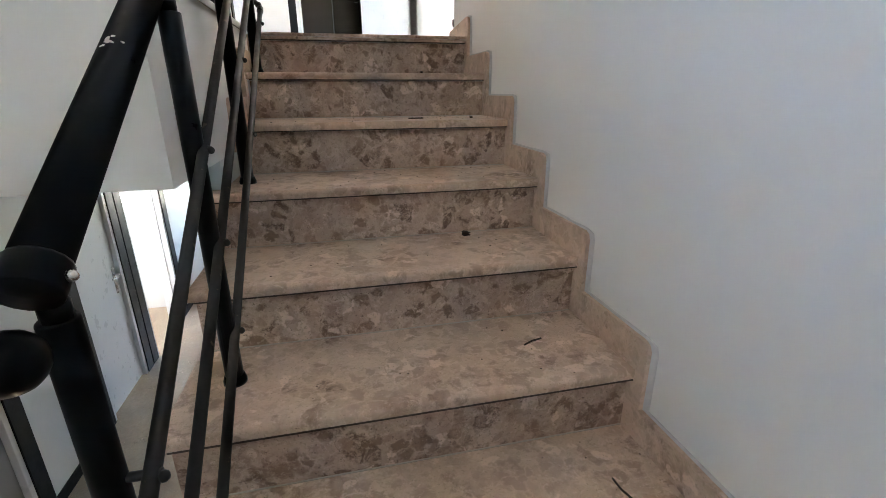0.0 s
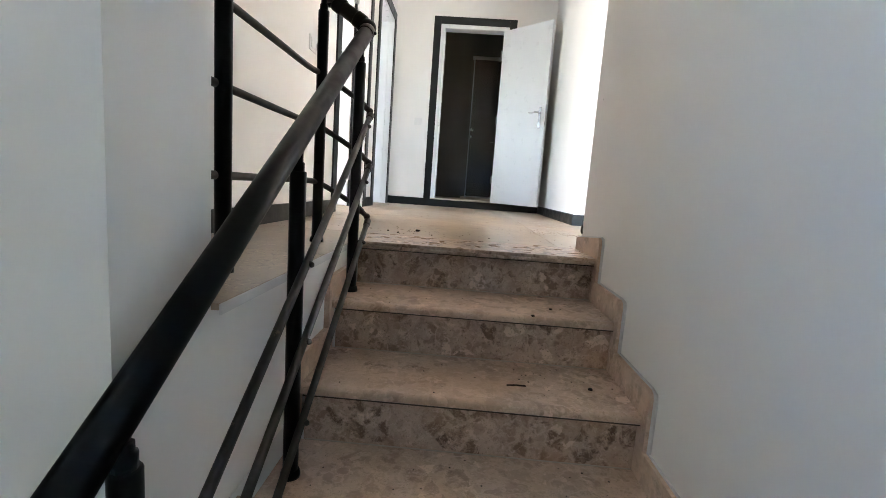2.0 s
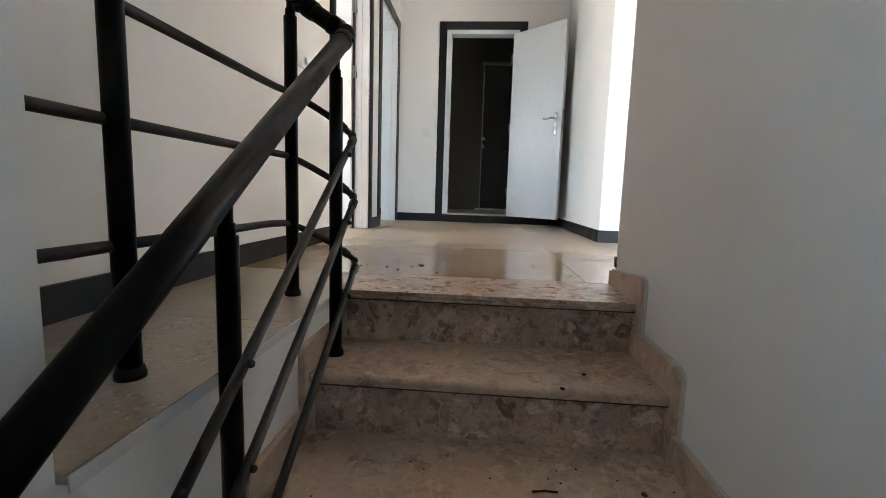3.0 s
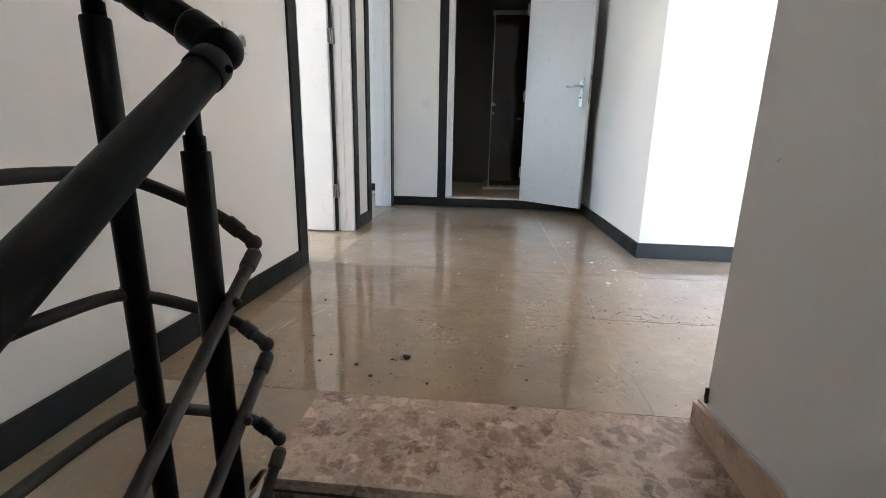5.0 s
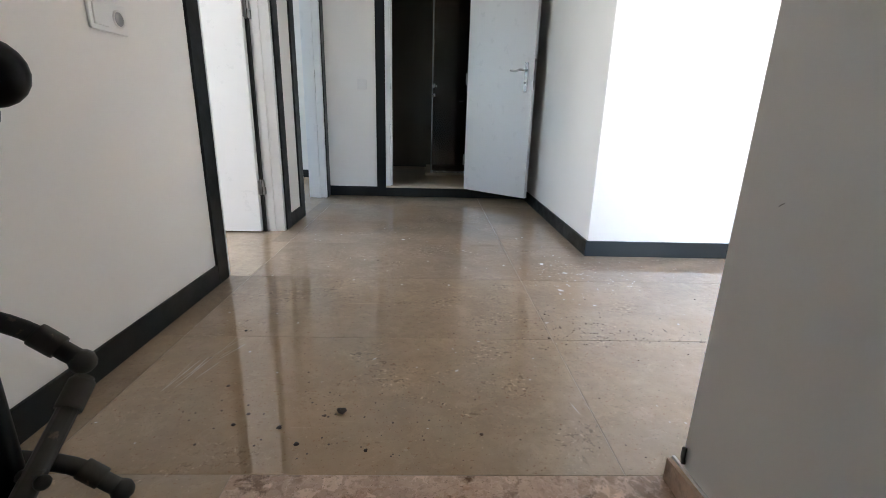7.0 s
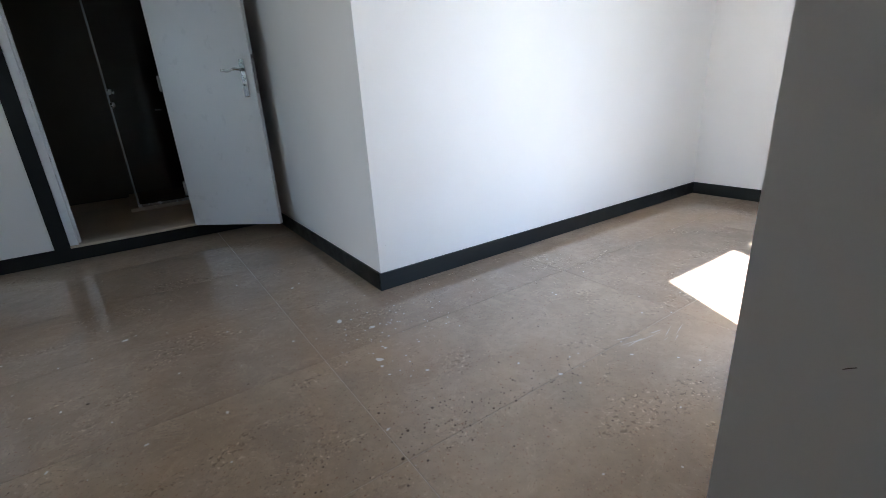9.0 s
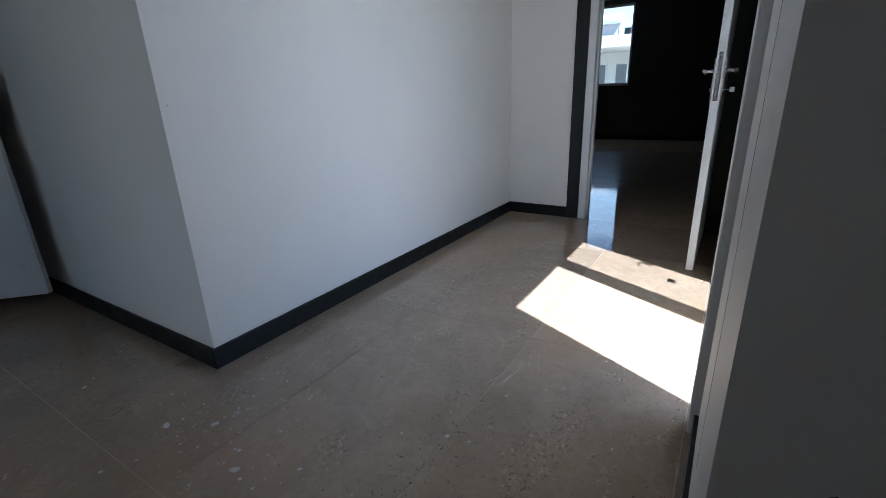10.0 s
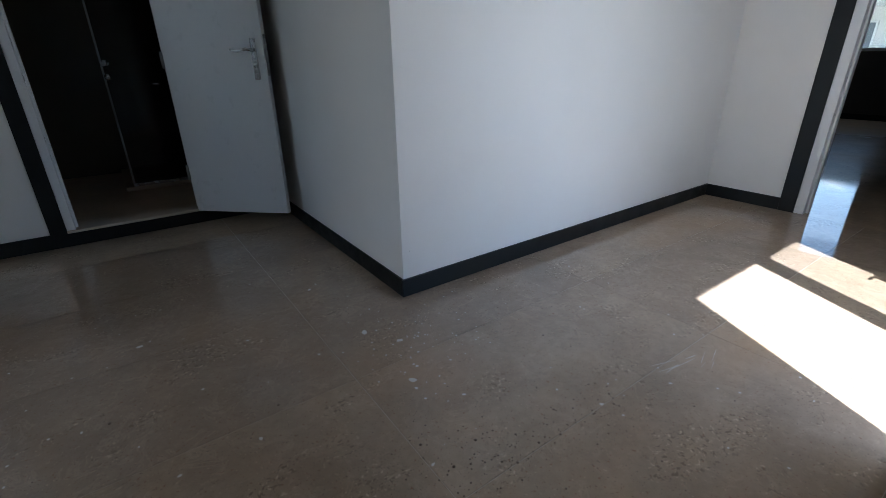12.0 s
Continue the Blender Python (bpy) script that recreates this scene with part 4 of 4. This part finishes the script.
bm = bmesh.new()
for i in range(420):
    k = i % 4
    x, y = ((rng.gauss(-0.05, 0.16), rng.gauss(1.06, 0.08)), (rng.uniform(0.0, 0.6), 0.98 + rng.gauss(0, 0.05)), (rng.gauss(-0.75, 0.3), rng.gauss(0.5, 0.15)), (rng.uniform(-1.45, 1.2), rng.uniform(0.35, 1.9)))[k]
    if x > -1.5 and y > 0.33 and y < 1.95:
        ball(bm, (x, y, 0.0008), rng.uniform(0.0008, 0.0034) * (1.0 if i % 9 else 1.8), 6, 0.4)
one("floor_dirt", bm, GRIT, "fine dark grit on the marble floor", "dirt", "stuff")
for x, y, z, w, h in ((0.396, 1.9995, 1.047, 0.0018, 0.0015), (0.411, 1.9995, 0.23, 0.0014, 0.001), (0.43, 1.9995, 1.04, 0.001, 0.001)):
    one("nail_hole", box(bmesh.new(), x - w, x + w, y - 0.0004, y, z - h, z + h), DEBRIS, "tiny dark nail hole in the plaster", "mark", "structure")
mark = one("wall_scratch", tube(bmesh.new(), [(-0.0002, -0.005, 0.003), (-0.0002, 0.0, 0.0), (-0.0002, 0.005, -0.004)], 0.0005, 6), DEBRIS, "short brown scratch on the plaster", "mark", "structure")
mark.matrix_world = pose(0, 0.17, 0.655)
bm = bmesh.new()
for u, a0, wdt, lng in ((0.0, 1.62, 0.26, 0.007), (0.006, 1.75, 0.15, 0.011), (0.012, 1.55, 0.12, 0.006), (-0.007, 1.9, 0.18, 0.005), (0.004, 1.05, 0.1, 0.004)):
    ring = []
    for j in range(10):
        an, ly = a0 + wdt * math.cos(0.6283 * j) * rng.uniform(0.6, 1.2), -1.545 + u + 0.5 * lng * math.sin(0.6283 * j) * rng.uniform(0.6, 1.2)
        ring.append(bm.verts.new((XH + (HR + 0.0004) * math.cos(an), ly - (HR + 0.0004) * math.sin(an) * 0.57, hand(ly) + (HR + 0.0004) * math.sin(an) * 0.82)))
    bm.faces.new(ring)
tagged(part("chipped_paint", bm, DRIP, rail, "pale chip where the paint is gone"), kind="stuff")

bm = bmesh.new()
for i in range(150):
    k = rng.choice((1, 1, 2, 2, 3, 3, 4, 5, 6))
    x, y = rng.uniform(-0.9, -0.03) if i % 3 else rng.gauss(-0.2, 0.08), -k * T + rng.uniform(0.0, T - 0.03)
    if -0.95 < x < -0.03:
        ball(bm, (x, y, -k * R + 0.0008), rng.uniform(0.0008, 0.0032), 6, 0.4)
one("stair_dirt", bm, DEBRIS, "fine dark grit on the marble treads", "dirt", "stuff")
one("cable_stub", tube(bmesh.new(), [(-0.004, 0.262, 0.075), (-0.007, 0.262, 0.09), (-0.006, 0.264, 0.112)], 0.005, 8), DEBRIS, "short black cable stub at the skirting end", "cable")

# ---- dry smears of dust and filler ----
SMEAR = paint_material("dried_dust_smear", (0.52, 0.45, 0.375), 0.7, 0.2)
bm = bmesh.new()
for x, y, turn, long, wide, n in ((0.92, 0.93, -8, 0.16, 0.004, 5), (1.05, 0.86, 12, 0.12, 0.003, 4), (-1.33, 0.72, 82, 0.2, 0.004, 6), (-1.22, 0.86, 70, 0.16, 0.003, 5), (-0.07, 0.52, 98, 0.1, 0.003, 2), (0.68, 0.31, 2, 0.22, 0.004, 3), (0.24, 1.66, 30, 0.03, 0.012, 3)):
    for i in range(n):
        cx, cy, an = x + rng.gauss(0, 0.05), y + rng.gauss(0, 0.022), radians(turn + rng.gauss(0, 7))
        l, w = long * rng.uniform(0.25, 1.0), wide * rng.uniform(0.4, 1.1)
        ring = []
        for j in range(14):
            u, v = 0.5 * l * math.cos(0.4488 * j), 0.5 * w * math.sin(0.4488 * j) * rng.uniform(0.3, 1.5)
            ring.append(bm.verts.new((cx + u * math.cos(an) - v * math.sin(an), cy + u * math.sin(an) + v * math.cos(an), 0.0004 + 0.00003 * i)))
        bm.faces.new(ring)
one("dust_smears", bm, SMEAR, "pale dried smears of dust on the floor", "smears", "stuff")

# ---- floor pieces ----
screed = slab("floor_hall", -1.53, 3.33, 0.03, 3.86, -0.4, -0.0011, GROUT, "beige polished marble tile floor")
GAP = 0.0011


def tile(outline_or_rect, material, label=""):
    bm = bmesh.new()
    prism(bm, outline_or_rect, "z", -0.013, 0.0)
    return part("tile", bm, material, screed, label)


def rect(x0, x1, y0, y1):
    return [(x0 + GAP, y0 + GAP), (x1 - GAP, y0 + GAP), (x1 - GAP, y1 - GAP), (x0 + GAP, y1 - GAP)]


XJ = [-1.53, -1.42, -0.10, 1.22, 2.54, 3.33]
YJ = [0.305, 0.95, 1.565, 2.18, 2.80, 3.42, 3.86]
for j, (y0, y1) in enumerate(zip(YJ, YJ[1:])):
    for x0, x1 in zip(XJ, XJ[1:]):
        if y1 <= 2.0 or x1 <= 0.37:
            tile(rect(x0, x1, y0, y1), FLOOR)
        elif x0 < 0.37 and y0 < 2.0:
            tile([(x0 + GAP, y0 + GAP), (x1 - GAP, y0 + GAP), (x1 - GAP, 2.0), (0.37, 2.0), (0.37, y1 - GAP), (x0 + GAP, y1 - GAP)], FLOOR)
        elif x0 < 0.37:
            tile(rect(x0, 0.37, y0, y1), FLOOR)
        elif y0 < 2.0:
            tile(rect(x0, x1, y0, 2.0), FLOOR)
for x0, x1 in ((0.0, 1.22), (1.22, 2.54), (2.54, 3.33)):
    tile(rect(x0, x1, 0.272, 0.305), FLOOR)
tile([(-0.985, 0.0), (-0.985, -0.022), (-0.0005, -0.022), (-0.0005, 0.304), (-0.985, 0.304)], SILL, "brown brecciated marble edge strip")
part("nosing", slab_with_nose(bmesh.new(), -0.985, -0.0005, -0.0225, 0.0, -0.028, -0.0132), SILL, screed)
for y0, y1 in ((-1.045, -0.42), (-0.42, 0.305)):
    tile(rect(-1.40, -0.985, y0, y1), FLOOR2, "beige marble landing slab")
    tile(rect(-1.53, -1.40, y0, y1), FLOOR2)
one("landing_edge", box(bmesh.new(), -0.9848, -0.9815, -1.045, -0.0225, -0.022, -0.0006, 0.0008), FILLER, "white plastered edge of the landing slab", "trim", "structure")
one("plaster_crack", prism(bmesh.new(), [(0.4005, 0.3), (0.402, 0.3), (0.4055, 0.8), (0.4115, 1.0), (0.423, 1.3), (0.4222, 1.3), (0.4103, 1.0), (0.404, 0.8)], "y", 0.2722, 0.2726), GRIT, "thin vertical crack in the painted plaster", "crack", "structure")
